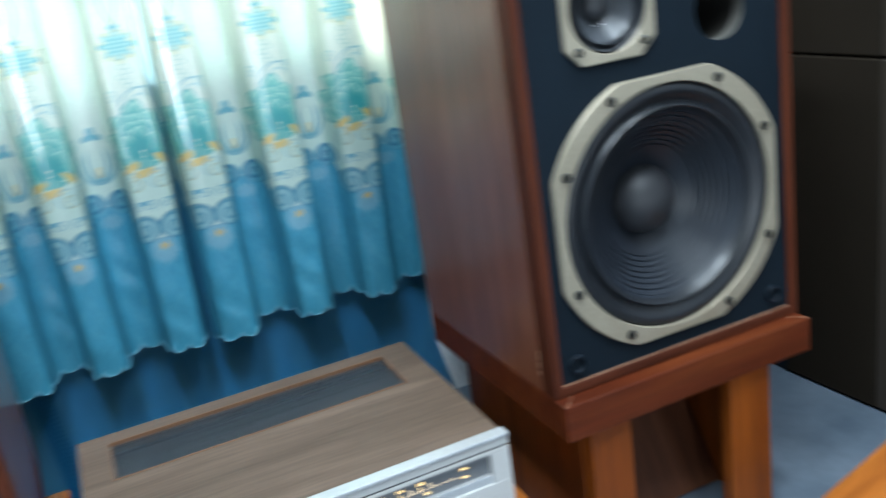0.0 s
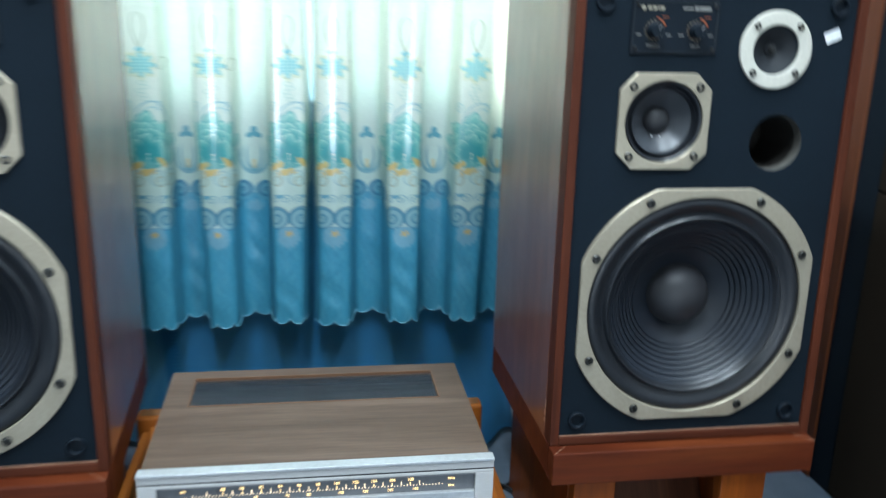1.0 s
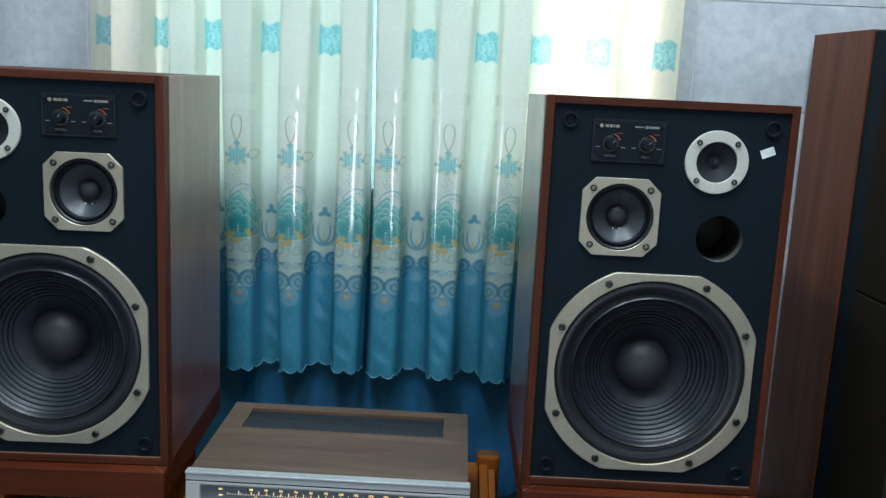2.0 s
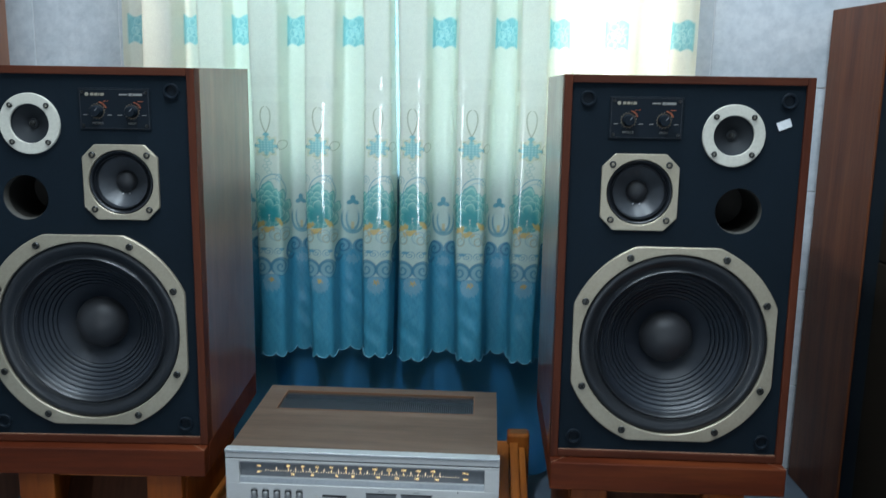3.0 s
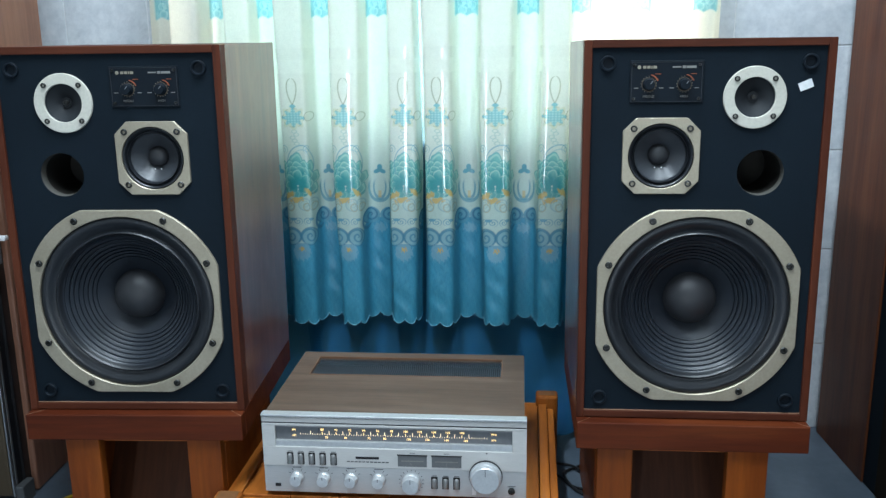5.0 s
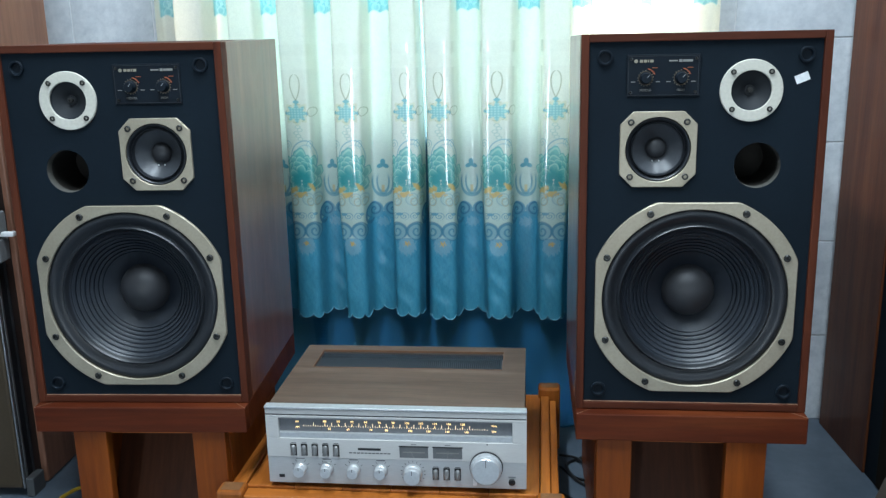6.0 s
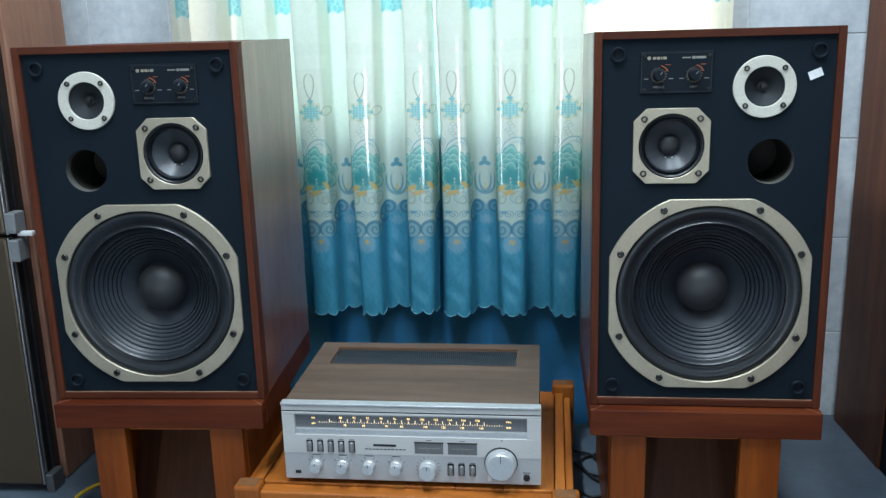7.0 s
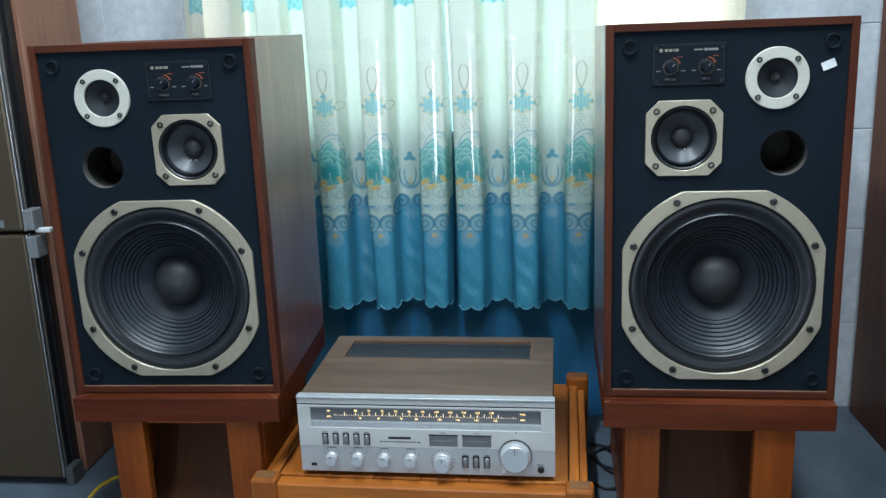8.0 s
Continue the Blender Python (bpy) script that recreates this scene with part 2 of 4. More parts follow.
def curtain_material(name, attribute, through_gain, rough, tint):
    """Satin cloth: part of the light goes through it."""
    mat, n, l, b = material(name, rough)
    col = n.new("ShaderNodeAttribute")
    col.attribute_name = attribute
    v = coords(n, l)
    weave = noise_node(n, l, v, 420, 3)
    crease = noise_node(n, l, v, 14, 4)
    c = mix_node(n, l, 0.5, col.outputs["Color"], ramp_node(n, l, weave, [(0.3, (0.85, 0.85, 0.85)), (0.65, (1, 1, 1))]), "MULTIPLY")
    mottle = ramp_node(n, l, noise_node(n, l, v, 90, 5, 0.7), [(0.32, (0.80, 0.80, 0.80)), (0.62, (1, 1, 1))])
    l.new(mix_node(n, l, 0.4, c, mottle, "MULTIPLY"), b.inputs["Base Color"])
    l.new(col.outputs["Alpha"], b.inputs["Coat Weight"])
    b.inputs["Coat IOR"].default_value = 1.6
    b.inputs["Coat Roughness"].default_value = 0.08
    l.new(range_node(n, l, crease, rough * 0.8, rough * 1.25), b.inputs["Roughness"])
    bump_node(n, l, b, crease, 0.3, 0.005)
    tr = n.new("ShaderNodeBsdfTranslucent")
    l.new(mix_node(n, l, 1.0, c, tint, "MULTIPLY"), tr.inputs["Color"])
    mx = n.new("ShaderNodeMixShader")
    mx.inputs[0].default_value = through_gain
    l.new(b.outputs[0], mx.inputs[1])
    l.new(tr.outputs[0], mx.inputs[2])
    l.new(mx.outputs[0], n["Material Output"].inputs["Surface"])
    return mat


CURTAIN = curtain_material("printed_satin", "print", 0.36, 0.30, (1.0, 0.93, 0.78))


def drape_material(name, through):
    mat, n, l, b = material(name, 0.7, 0.0, 0.12)
    v = coords(n, l)
    big = noise_node(n, l, v, 9, 4)
    c = ramp_node(n, l, big, [(0.3, (0.002, 0.058, 0.155)), (0.7, (0.005, 0.095, 0.235))])
    l.new(c, b.inputs["Base Color"])
    bump_node(n, l, b, noise_node(n, l, v, 400, 2), 0.15, 0.0005)
    tr = n.new("ShaderNodeBsdfTranslucent")
    tr.inputs["Color"].default_value = (0.58, 0.94, 1.0, 1)
    mx = n.new("ShaderNodeMixShader")
    mx.inputs[0].default_value = through
    l.new(b.outputs[0], mx.inputs[1])
    l.new(tr.outputs[0], mx.inputs[2])
    l.new(mx.outputs[0], n["Material Output"].inputs["Surface"])
    return mat


DRAPE = drape_material("deep_blue_drape", 0.31)
THIN_DRAPE = drape_material("thin_blue_drape", 0.44)


def glass_material():
    mat, n, l, b = material("clear_glass", 0.05)
    b.inputs["Base Color"].default_value = (0.9, 0.95, 0.95, 1)
    b.inputs["Transmission Weight"].default_value = 1.0
    b.inputs["IOR"].default_value = 1.45
    return mat


GLASS = glass_material()


# ---------------------------------------------------------------- mesh helpers
def thing(name, m, label, category, group="", kind=""):
    ob = new(name)
    ob.empty_display_size = 0.05
    ob.matrix_world = m
    return tagged(ob, label, category, group, kind)


def finish(name, bm, mat, smooth=None):
    bmesh.ops.recalc_face_normals(bm, faces=bm.faces)
    if smooth:
        # broad flat faces keep their own normal beside narrow bevels
        for f in bm.faces:
            f.smooth = True
        for e in bm.edges:
            if smooth < 180 and len(e.link_faces) == 2:
                turn = e.calc_face_angle(0.0)
                areas = sorted(f.calc_area() for f in e.link_faces)
                e.smooth = not (turn > radians(smooth) or (turn > 0.15 and areas[1] > 10 * areas[0]))
    me = bpy.data.meshes.new(name)
    bm.to_mesh(me)
    bm.free()
    me.materials.append(mat)
    return me


def part(name, bm, mat, parent, label="", m=None, smooth=35):
    ob = new(name, finish(name, bm, mat, smooth))
    ob.parent = parent
    if m is not None:
        ob.matrix_basis = m
    if label:
        ob["label"] = label
    return ob


def box(x0, x1, y0, y1, z0, z1, bevel=0.0, bm=None, seg=2):
    own = bm is None
    bm = bm or bmesh.new()
    made = bmesh.ops.create_cube(bm, size=1)["verts"]
    for v in made:
        v.co = Vector((x0 + (v.co.x + 0.5) * (x1 - x0), y0 + (v.co.y + 0.5) * (y1 - y0), z0 + (v.co.z + 0.5) * (z1 - z0)))
    if bevel:
        edges = list({e for v in made for e in v.link_edges})
        bmesh.ops.bevel(bm, geom=edges, offset=bevel, segments=seg, profile=0.5, affect="EDGES")
    return bm


def lathe(profile, n=48, cx=0.0, cz=0.0, bm=None, closed=False):
    """Turns (radius, y) pairs about an axis along y through (cx, cz)."""
    bm = bm or bmesh.new()
    rings = []
    for r, y in profile:
        if r < 1e-6:
            rings.append([bm.verts.new((cx, y, cz))])
        else:
            rings.append([bm.verts.new((cx + r * math.cos(2 * math.pi * i / n), y, cz + r * math.sin(2 * math.pi * i / n))) for i in range(n)])
    pairs = list(zip(rings, rings[1:] + rings[:1])) if closed else list(zip(rings, rings[1:]))
    for a, b in pairs:
        for i in range(n):
            j = (i + 1) % n
            if len(a) == 1 and len(b) == 1:
                continue
            if len(a) == 1:
                bm.faces.new((a[0], b[j], b[i]))
            elif len(b) == 1:
                bm.faces.new((a[i], a[j], b[0]))
            else:
                bm.faces.new((a[i], a[j], b[j], b[i]))
    return bm


def ring_plate(outer, inner, y0, y1, n=96, cx=0.0, cz=0.0, bevel=0.002):
    """A plate with an outline given by outer(angle) and a round hole, facing -y."""
    bm = bmesh.new()
    rows = []
    for rad, y in ((inner, y1), (inner, y0 + bevel), (inner + bevel, y0), (None, y0), (None, y0 + bevel), (None, y1)):
        row = []
        for i in range(n):
            a = 2 * math.pi * i / n
            r = rad if rad is not None else outer(a) - (bevel if (y == y0) else 0)
            row.append(bm.verts.new((cx + r * math.cos(a), y, cz + r * math.sin(a))))
        rows.append(row)
    for a, b in zip(rows, rows[1:] + rows[:1]):
        for i in range(n):
            j = (i + 1) % n
            bm.faces.new((a[i], a[j], b[j], b[i]))
    return bm


def sweep(points, r, n=8, bm=None):
    bm = bm or bmesh.new()
    pts = [Vector(p) for p in points]
    rows = []
    for i, p in enumerate(pts):
        d = (pts[min(i + 1, len(pts) - 1)] - pts[max(i - 1, 0)]).normalized()
        side = d.cross(Vector((0, 0, 1)) if abs(d.z) < 0.9 else Vector((1, 0, 0))).normalized()
        up = side.cross(d)
        rows.append([bm.verts.new(p + r * (math.cos(2 * math.pi * k / n) * side + math.sin(2 * math.pi * k / n) * up)) for k in range(n)])
    for a, b in zip(rows, rows[1:]):
        for k in range(n):
            bm.faces.new((a[k], a[(k + 1) % n], b[(k + 1) % n], b[k]))
    bm.faces.new(rows[0])
    bm.faces.new(rows[-1][::-1])
    return bm


def spline(ctrl, steps=10):
    """A smooth line through the control points."""
    p = [Vector(c) for c in ctrl]
    p = [2 * p[0] - p[1]] + p + [2 * p[-1] - p[-2]]
    out = []
    for i in range(1, len(p) - 2):
        for s in range(steps):
            t = s / steps
            a, b, c, d = p[i - 1], p[i], p[i + 1], p[i + 2]
            out.append(0.5 * (2 * b + (c - a) * t + (2 * a - 5 * b + 4 * c - d) * t * t + (3 * b - a - 3 * c + d) * t ** 3))
    return out + [p[-2]]


def words(name, text, size, mat, parent, m):
    """Flat lettering that faces -y, centred at m."""
    data = bpy.data.curves.new(name, "FONT")
    data.body, data.size, data.align_x, data.align_y, data.extrude = text, size, "CENTER", "CENTER", 0.0002
    data.resolution_u = 2
    ob = bpy.data.objects.new(name, data)
    me = bpy.data.meshes.new_from_object(ob)
    bpy.data.objects.remove(ob)
    me.materials.clear()
    me.materials.append(mat)
    mesh_ob = new(name, me)
    mesh_ob.parent = parent
    mesh_ob.matrix_basis = m @ pose(0, 0, 0, 90, 0, 0)
    return mesh_ob


# ---------------------------------------------------------------- the room
WALL_Y = 1.40
X0, X1, Y0, Z1 = -1.75, 1.65, Y_BACK, 2.6
WX0, WX1, WZ0, WZ1 = -0.45, 0.645, 0.70, 1.80     # the window's opening


def setting(name, bm, mat, label, category):
    ob = new(name, finish(name, bm, mat))
    return tagged(ob, label, category, kind="structure")


floor = setting("floor", box(X0 - 0.1, X1 + 0.1, Y0 - 0.1, WALL_Y + 0.3, -0.12, 0.0), FLOOR, "smooth blue-grey floor with a dull sheen", "floor")
setting("ceiling", box(X0 - 0.1, X1 + 0.1, Y0 - 0.1, WALL_Y + 0.3, Z1, Z1 + 0.1), CEILING_PAINT, "plain white painted ceiling", "ceiling")
setting("wall_west", box(X0 - 0.1, X0, Y0, WALL_Y + 0.2, 0, Z1), WALL_PAINT, "plain pale grey side wall", "wall")
setting("wall_east", box(X1, X1 + 0.1, Y0, WALL_Y + 0.2, 0, Z1), WALL_PAINT, "plain pale grey side wall", "wall")
bm = bmesh.new()
# slots cut only to hold the two added strip lamps
xa, xb = ADDED_SLOTS
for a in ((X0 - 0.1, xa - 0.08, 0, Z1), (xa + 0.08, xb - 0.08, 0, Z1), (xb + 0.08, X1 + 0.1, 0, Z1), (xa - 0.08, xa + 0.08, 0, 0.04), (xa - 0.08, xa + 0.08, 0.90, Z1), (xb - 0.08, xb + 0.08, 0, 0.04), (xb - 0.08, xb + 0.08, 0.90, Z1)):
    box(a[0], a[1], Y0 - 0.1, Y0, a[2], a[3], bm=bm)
setting("wall_south", bm, WALL_PAINT, "plain pale grey wall, unseen, with two slots added for lamps", "wall")
bm = bmesh.new()
for a in ((X0, WX0, WALL_Y, WALL_Y + 0.2, 0, Z1), (WX1, X1, WALL_Y, WALL_Y + 0.2, 0, Z1),
          (WX0, WX1, WALL_Y, WALL_Y + 0.2, 0, WZ0), (WX0, WX1, WALL_Y, WALL_Y + 0.2, WZ1, Z1)):
    box(*a, bm=bm)
wall_north = setting("wall_north", bm, GROUT, "wall of mottled grey tiles round a curtained window", "wall")

window = thing("window_1", pose((WX0 + WX1) / 2, WALL_Y + 0.1, WZ0), "bright window behind the curtains", "window", kind="structure")
w, h = (WX1 - WX0) / 2, WZ1 - WZ0
for a in ((-w, -w + 0.04, 0, h), (w - 0.04, w, 0, h), (-0.02, 0.02, 0.04, h - 0.04), (-w + 0.04, w - 0.04, 0, 0.04), (-w + 0.04, w - 0.04, h - 0.04, h)):
    part("window_frame", box(a[0], a[1], -0.025, 0.025, a[2], a[3], 0.004), CEILING_PAINT, window)
for a, b in ((-w + 0.04, -0.02), (0.02, w - 0.04)):
    pane = part("pane", box(a, b, -0.003, 0.003, 0.04, h - 0.04), GLASS, window)
    pane.visible_shadow = False


# ---------------------------------------------------------------- curtains
def smooth01(a, lo, hi):
    t = np.clip((a - lo) / (hi - lo), 0, 1)
    return t * t * (3 - 2 * t)


def lay(col, mask, colour):
    """Prints a colour where the mask is one."""
    col += mask[..., None] * (np.array(colour) - col)


def wobble(u, z, k):
    return (np.sin(u * 31.7 * k + 4 * np.sin(z * 57 * k)) + np.sin(z * 83 * k + 3 * np.sin(u * 45 * k + 1.3)) + np.sin((u * 23 + z * 61) * k * 1.7)) / 3


def scroll(a, z, ca, cz, radius, hand):
    da, dz = (a - ca) * hand, z - cz
    r, th = np.hypot(da, dz), np.arctan2(dz, da)
    turn = np.mod(r / radius * 1.8 - th / (2 * np.pi), 1.0)
    return (smooth01(turn, 0.0, 0.08) - smooth01(turn, 0.36, 0.46)) * (1 - smooth01(r, radius * 0.96, radius * 1.05)), 1 - smooth01(r, radius * 0.95, radius * 1.05)


def outline(a, z, ca, cz, ra, rz, width):
    r = np.hypot((a - ca) / ra, (z - cz) / rz)
    return 1 - smooth01(np.abs(r - 1) * min(ra, rz), width * 0.6, width * 1.3)


def print_colour(u, z):
    """The printed border: u counts pleats along the cloth, z is the height."""
    k = np.floor(u + 0.5)
    f = u - k                              # 0 at the middle of a front pleat
    a = f * 0.16
    ab = (np.abs(f) - 0.5) * 0.16 * np.sign(f)
    cream, blue, line = (0.80, 0.80, 0.73), (0.060, 0.335, 0.495), (0.05, 0.22, 0.34)
    teal, pale, gold = (0.10, 0.47, 0.47), (0.42, 0.72, 0.68), (0.70, 0.50, 0.16)
    col = np.empty(u.shape + (3,))
    col[...] = cream
    lay(col, 0.75 * (1 - smooth01(z, 0.55, 0.80)), (0.46, 0.68, 0.63))
    edge = 0.500 - 0.026 * np.tanh(3 * np.cos(2 * np.pi * f))
    below = smooth01(edge - z, -0.002, 0.002)
    lay(col, below, blue)
    lay(col, 0.6 * smooth01(0.0016 - np.abs(edge - z), 0, 0.001), (0.03, 0.19, 0.32))
    lay(col, below * 0.35 * smooth01(z, 0.29, 0.46), (0.08, 0.40, 0.63))
    for k0, tone in ((1.0, (0.12, 0.44, 0.59)), (1.9, (0.035, 0.24, 0.39)), (3.1, (0.10, 0.41, 0.56))):
        lay(col, 0.30 * below * smooth01(wobble(u + 0.13 * k0, z, k0), 0.15, 0.45), tone)
    # rose on the front pleat: leaves first, then petals from the outside in
    for la, lz, lt in ((-0.028, 0.600, 0.5), (0.030, 0.602, 2.6), (0.002, 0.594, 0.1)):
        da, dz = a - la, z - lz
        ra, rz = da * math.cos(lt) + dz * math.sin(lt), -da * math.sin(lt) + dz * math.cos(lt)
        leaf = 1 - smooth01(np.hypot(ra / 0.020, rz / 0.009), 0.9, 1.06)
        lay(col, 0.9 * leaf, (0.08, 0.40, 0.40))
        lay(col, 0.6 * leaf * smooth01(np.cos(ra * 700 + np.abs(rz) * 300), 0.6, 0.95), (0.30, 0.62, 0.60))
    for cz0, reach, wide, spread, count in ((0.612, 0.074, 0.0170, 100, 7), (0.616, 0.060, 0.0160, 84, 6), (0.622, 0.047, 0.0145, 70, 5), (0.630, 0.034, 0.0120, 54, 4), (0.612, 0.038, 0.0120, 128, 7)):
        for i in range(count):
            off = 2 * i / (count - 1) - 1
            t = radians(90 + spread * off)
            far = reach * (1 - 0.36 * abs(off))
            pa, pz = 0.55 * far * math.cos(t), cz0 + 0.55 * far * math.sin(t)
            along = ((a - pa) * math.cos(t) + (z - pz) * math.sin(t)) / (0.5 * far)
            across = ((z - pz) * math.cos(t) - (a - pa) * math.sin(t)) / (wide * (0.78 + 0.26 * along))
            d = np.hypot(along, across) + 0.05 * np.sin(6 * across + 2 * i) * smooth01(along, 0, 0.6)
            petal = 1 - smooth01(d, 0.94, 1.02)
            lay(col, 0.95 * petal, (0.040, 0.35, 0.365))
            lay(col, 0.85 * petal * smooth01(along + 0.35 * across * math.cos(i), -0.25, 0.85), (0.24, 0.60, 0.555))
            lay(col, 0.55 * petal * smooth01(d, 0.70, 0.80) * (1 - smooth01(d, 0.86, 0.92)) * smooth01(along, -0.1, 0.4), (0.58, 0.82, 0.74))
            lay(col, 0.45 * petal * smooth01(np.cos(across * 9 + along * 2 + i), 0.70, 1.0) * (1 - smooth01(along, 0.2, 0.7)), (0.06, 0.34, 0.40))
            lay(col, 0.60 * petal * smooth01(d, 0.92, 0.97), (0.06, 0.32, 0.38))
    # curls above the rose
    for ca in (-0.026, 0.026):
        s, _ = scroll(a, z, ca, 0.697, 0.011, 1 if ca > 0 else -1)
        lay(col, 0.6 * s, (0.20, 0.45, 0.50))
    lay(col, 0.7 * outline(a, z, 0.012, 0.662, 0.030, 0.044, 0.0010) * (z > 0.640), (0.12, 0.38, 0.50))
    lay(col, 0.5 * outline(a, z, 0.012, 0.658, 0.024, 0.038, 0.0008) * (z > 0.660), (0.20, 0.48, 0.58))
    # gold leaves and pale curls under it
    for ca, cz, t in ((-0.020, 0.590, 0.5), (0.024, 0.597, -0.6), (-0.004, 0.579, 0.2)):
        da, dz = a - ca, z - cz
        ra, rz = da * math.cos(t) + dz * math.sin(t), -da * math.sin(t) + dz * math.cos(t)
        lay(col, 0.9 * (1 - smooth01(np.hypot(ra / 0.0145, rz / 0.0070) + 0.35 * wobble(u, z, 2), 0.7, 1.15)), gold)
    for ca in (-0.022, 0.012, 0.034):
        lay(col, 0.55 * outline(a, z, ca, 0.568, 0.013, 0.014, 0.0014), (0.22, 0.45, 0.52))
        lay(col, 0.45 * scroll(a, z, ca, 0.568, 0.010, 1)[0], (0.26, 0.50, 0.55))
        lay(col, 0.6 * outline(a, z, ca + 0.004, 0.562, 0.008, 0.009, 0.0012), (0.45, 0.42, 0.22))
    # leafy band and the scrolls along the border
    for ca, hand in ((-0.024, 1), (-0.005, -1), (0.016, 1)):
        s, _ = scroll(a, z, ca, 0.528, 0.0095, hand)
        lay(col, 0.80 * s, (0.13, 0.37, 0.50))
        lay(col, 0.9 * (1 - smooth01(np.hypot((a - ca - 0.010 * hand) / 0.008, (z - 0.533) / 0.0035), 0.85, 1.1)), (0.16, 0.42, 0.55))
    for ca in (-0.021, 0.021):
        s, disc = scroll(a, z, ca, 0.492, 0.021, 1 if ca > 0 else -1)
        lay(col, 0.85 * disc, (0.22, 0.47, 0.56))
        lay(col, 0.75 * s, (0.06, 0.27, 0.41))
        lay(col, 0.7 * outline(a, z, ca, 0.492, 0.0215, 0.0215, 0.0016), (0.05, 0.24, 0.38))
    s = outline(a, z, 0.050, 0.522, 0.010, 0.018, 0.0022)
    lay(col, 0.9 * s, line)
    fl = smooth01(0.020 - np.hypot(a, (z - 0.456) * 0.8) + 0.004 * wobble(u, z, 3), 0, 0.004)
    lay(col, 0.4 * fl, (0.40, 0.60, 0.68))
    lay(col, 0.9 * smooth01(0.0065 - np.hypot(a, z - 0.461) + 0.004 * wobble(u, z, 4), 0, 0.003), gold)
    # little flower with loops above
    da, dz = a, z - 0.769
    rr, th = np.hypot(da, dz), np.arctan2(dz, da)
    lay(col, 0.40 * (1 - smooth01(rr, 0.022 + 0.004 * np.cos(8 * th), 0.027 + 0.004 * np.cos(8 * th))), (0.62, 0.60, 0.34))
    knot = 1 - smooth01(rr, 0.0165 + 0.0045 * np.cos(8 * th), 0.0185 + 0.0045 * np.cos(8 * th))
    lay(col, 0.85 * knot, (0.20, 0.52, 0.58))
    strands = smooth01(np.sin((da + dz) * 560) * np.sin((da - dz) * 560), -0.15, 0.45)
    lay(col, 0.65 * knot * strands, (0.52, 0.78, 0.78))
    lay(col, 0.6 * outline(a, z, 0.0, 0.769, 0.021, 0.021, 0.0009) * smooth01(np.cos(8 * th + 1.5), -0.2, 0.3), (0.45, 0.43, 0.22))
    for ba, bz, br in ((0.0, 0.795, 0.0055), (0.0225, 0.768, 0.0045), (-0.0225, 0.770, 0.004)):
        lay(col, 0.9 * (1 - smooth01(np.abs(a - ba) + np.abs(z - bz), br, br * 1.25)), (0.18, 0.48, 0.56))
    rise = np.clip((z - 0.799) / 0.058, 0, 1)
    half = 0.0215 * rise ** 0.9 * np.sqrt(1 - rise)
    loop = (1 - smooth01(np.abs(np.abs(a) - half), 0.0007, 0.0016)) * (z > 0.798) * (z < 0.8575)
    loop = np.maximum(loop, outline(a, z, 0.036, 0.771, 0.012, 0.010, 0.0010))
    lay(col, 0.7 * loop, (0.34, 0.33, 0.20))
    for i in range(5):
        pz = 0.738 - 0.007 * i
        pa = 0.004 * math.sin(2.1 * i)
        lay(col, 0.5 * outline(a, z, pa, pz, 0.0045, 0.0035, 0.0009), (0.34, 0.52, 0.50))
    # crown, tulip and scroll arch on the pleat between
    crown = smooth01(0.011 - np.hypot(ab, z - 0.640) + 0.004 * np.cos(3 * np.arctan2(ab, z - 0.640)), 0, 0.003)
    lay(col, 0.9 * crown, (0.06, 0.34, 0.45))
    for ra, rz, wd in ((0.024, 0.034, 0.003), (0.012, 0.028, 0.002)):
        lay(col, 0.75 * outline(ab, z, 0.0, 0.600, ra, rz, wd) * smooth01(0.622 - z, 0, 0.02), (0.08, 0.33, 0.45))
    lay(col, 0.6 * smooth01(0.004 - np.abs(ab) + 0 * z, 0, 0.002) * smooth01(0.010 - np.abs(z - 0.582), 0, 0.003), gold)
    for ca in (-0.020, 0.020):
        s, disc = scroll(ab, z, ca, 0.532, 0.020, -1 if ca > 0 else 1)
        lay(col, 0.9 * disc, (0.10, 0.36, 0.50))
        lay(col, 0.8 * s, (0.035, 0.19, 0.32))
    lay(col, 0.30 * smooth01(0.016 - np.hypot(ab, (z - 0.502) * 1.2) + 0.006 * wobble(u, z, 3), 0, 0.005), (0.40, 0.60, 0.66))
    # blossoms high on the pleats between
    blossom = smooth01(0.030 - np.abs(ab), 0, 0.004) * smooth01(z - 0.988 - 0.006 * np.abs(np.sin(ab * 120)), 0, 0.003) * smooth01(1.056 - z + 0.004 * np.sin(ab * 160), 0, 0.004)
    lay(col, 0.85 * blossom, (0.16, 0.52, 0.60))
    lay(col, 0.5 * blossom * smooth01(wobble(u, z, 1.1), -0.1, 0.5), (0.40, 0.72, 0.76))
    for i in range(9):
        t = 2.4 * i
        pa, pz = 0.0027 * i * math.cos(t), 1.022 + 0.0032 * i * math.sin(t)
        d = np.hypot(ab - pa, z - pz)
        lay(col, 0.55 * blossom * (1 - smooth01(d, 0.009, 0.0105)) * smooth01(d, 0.003, 0.0095), (0.50, 0.78, 0.80))
        lay(col, 0.5 * blossom * smooth01(0.0008 - np.abs(d - 0.0105), 0, 0.0008), (0.08, 0.40, 0.50))
    # the satin weave shines below a matt band and again in one stripe above it
    sheen = np.maximum(1 - smooth01(z, 0.866, 0.869), smooth01(z, 0.897, 0.900) * (1 - smooth01(z, 0.922, 0.925)))
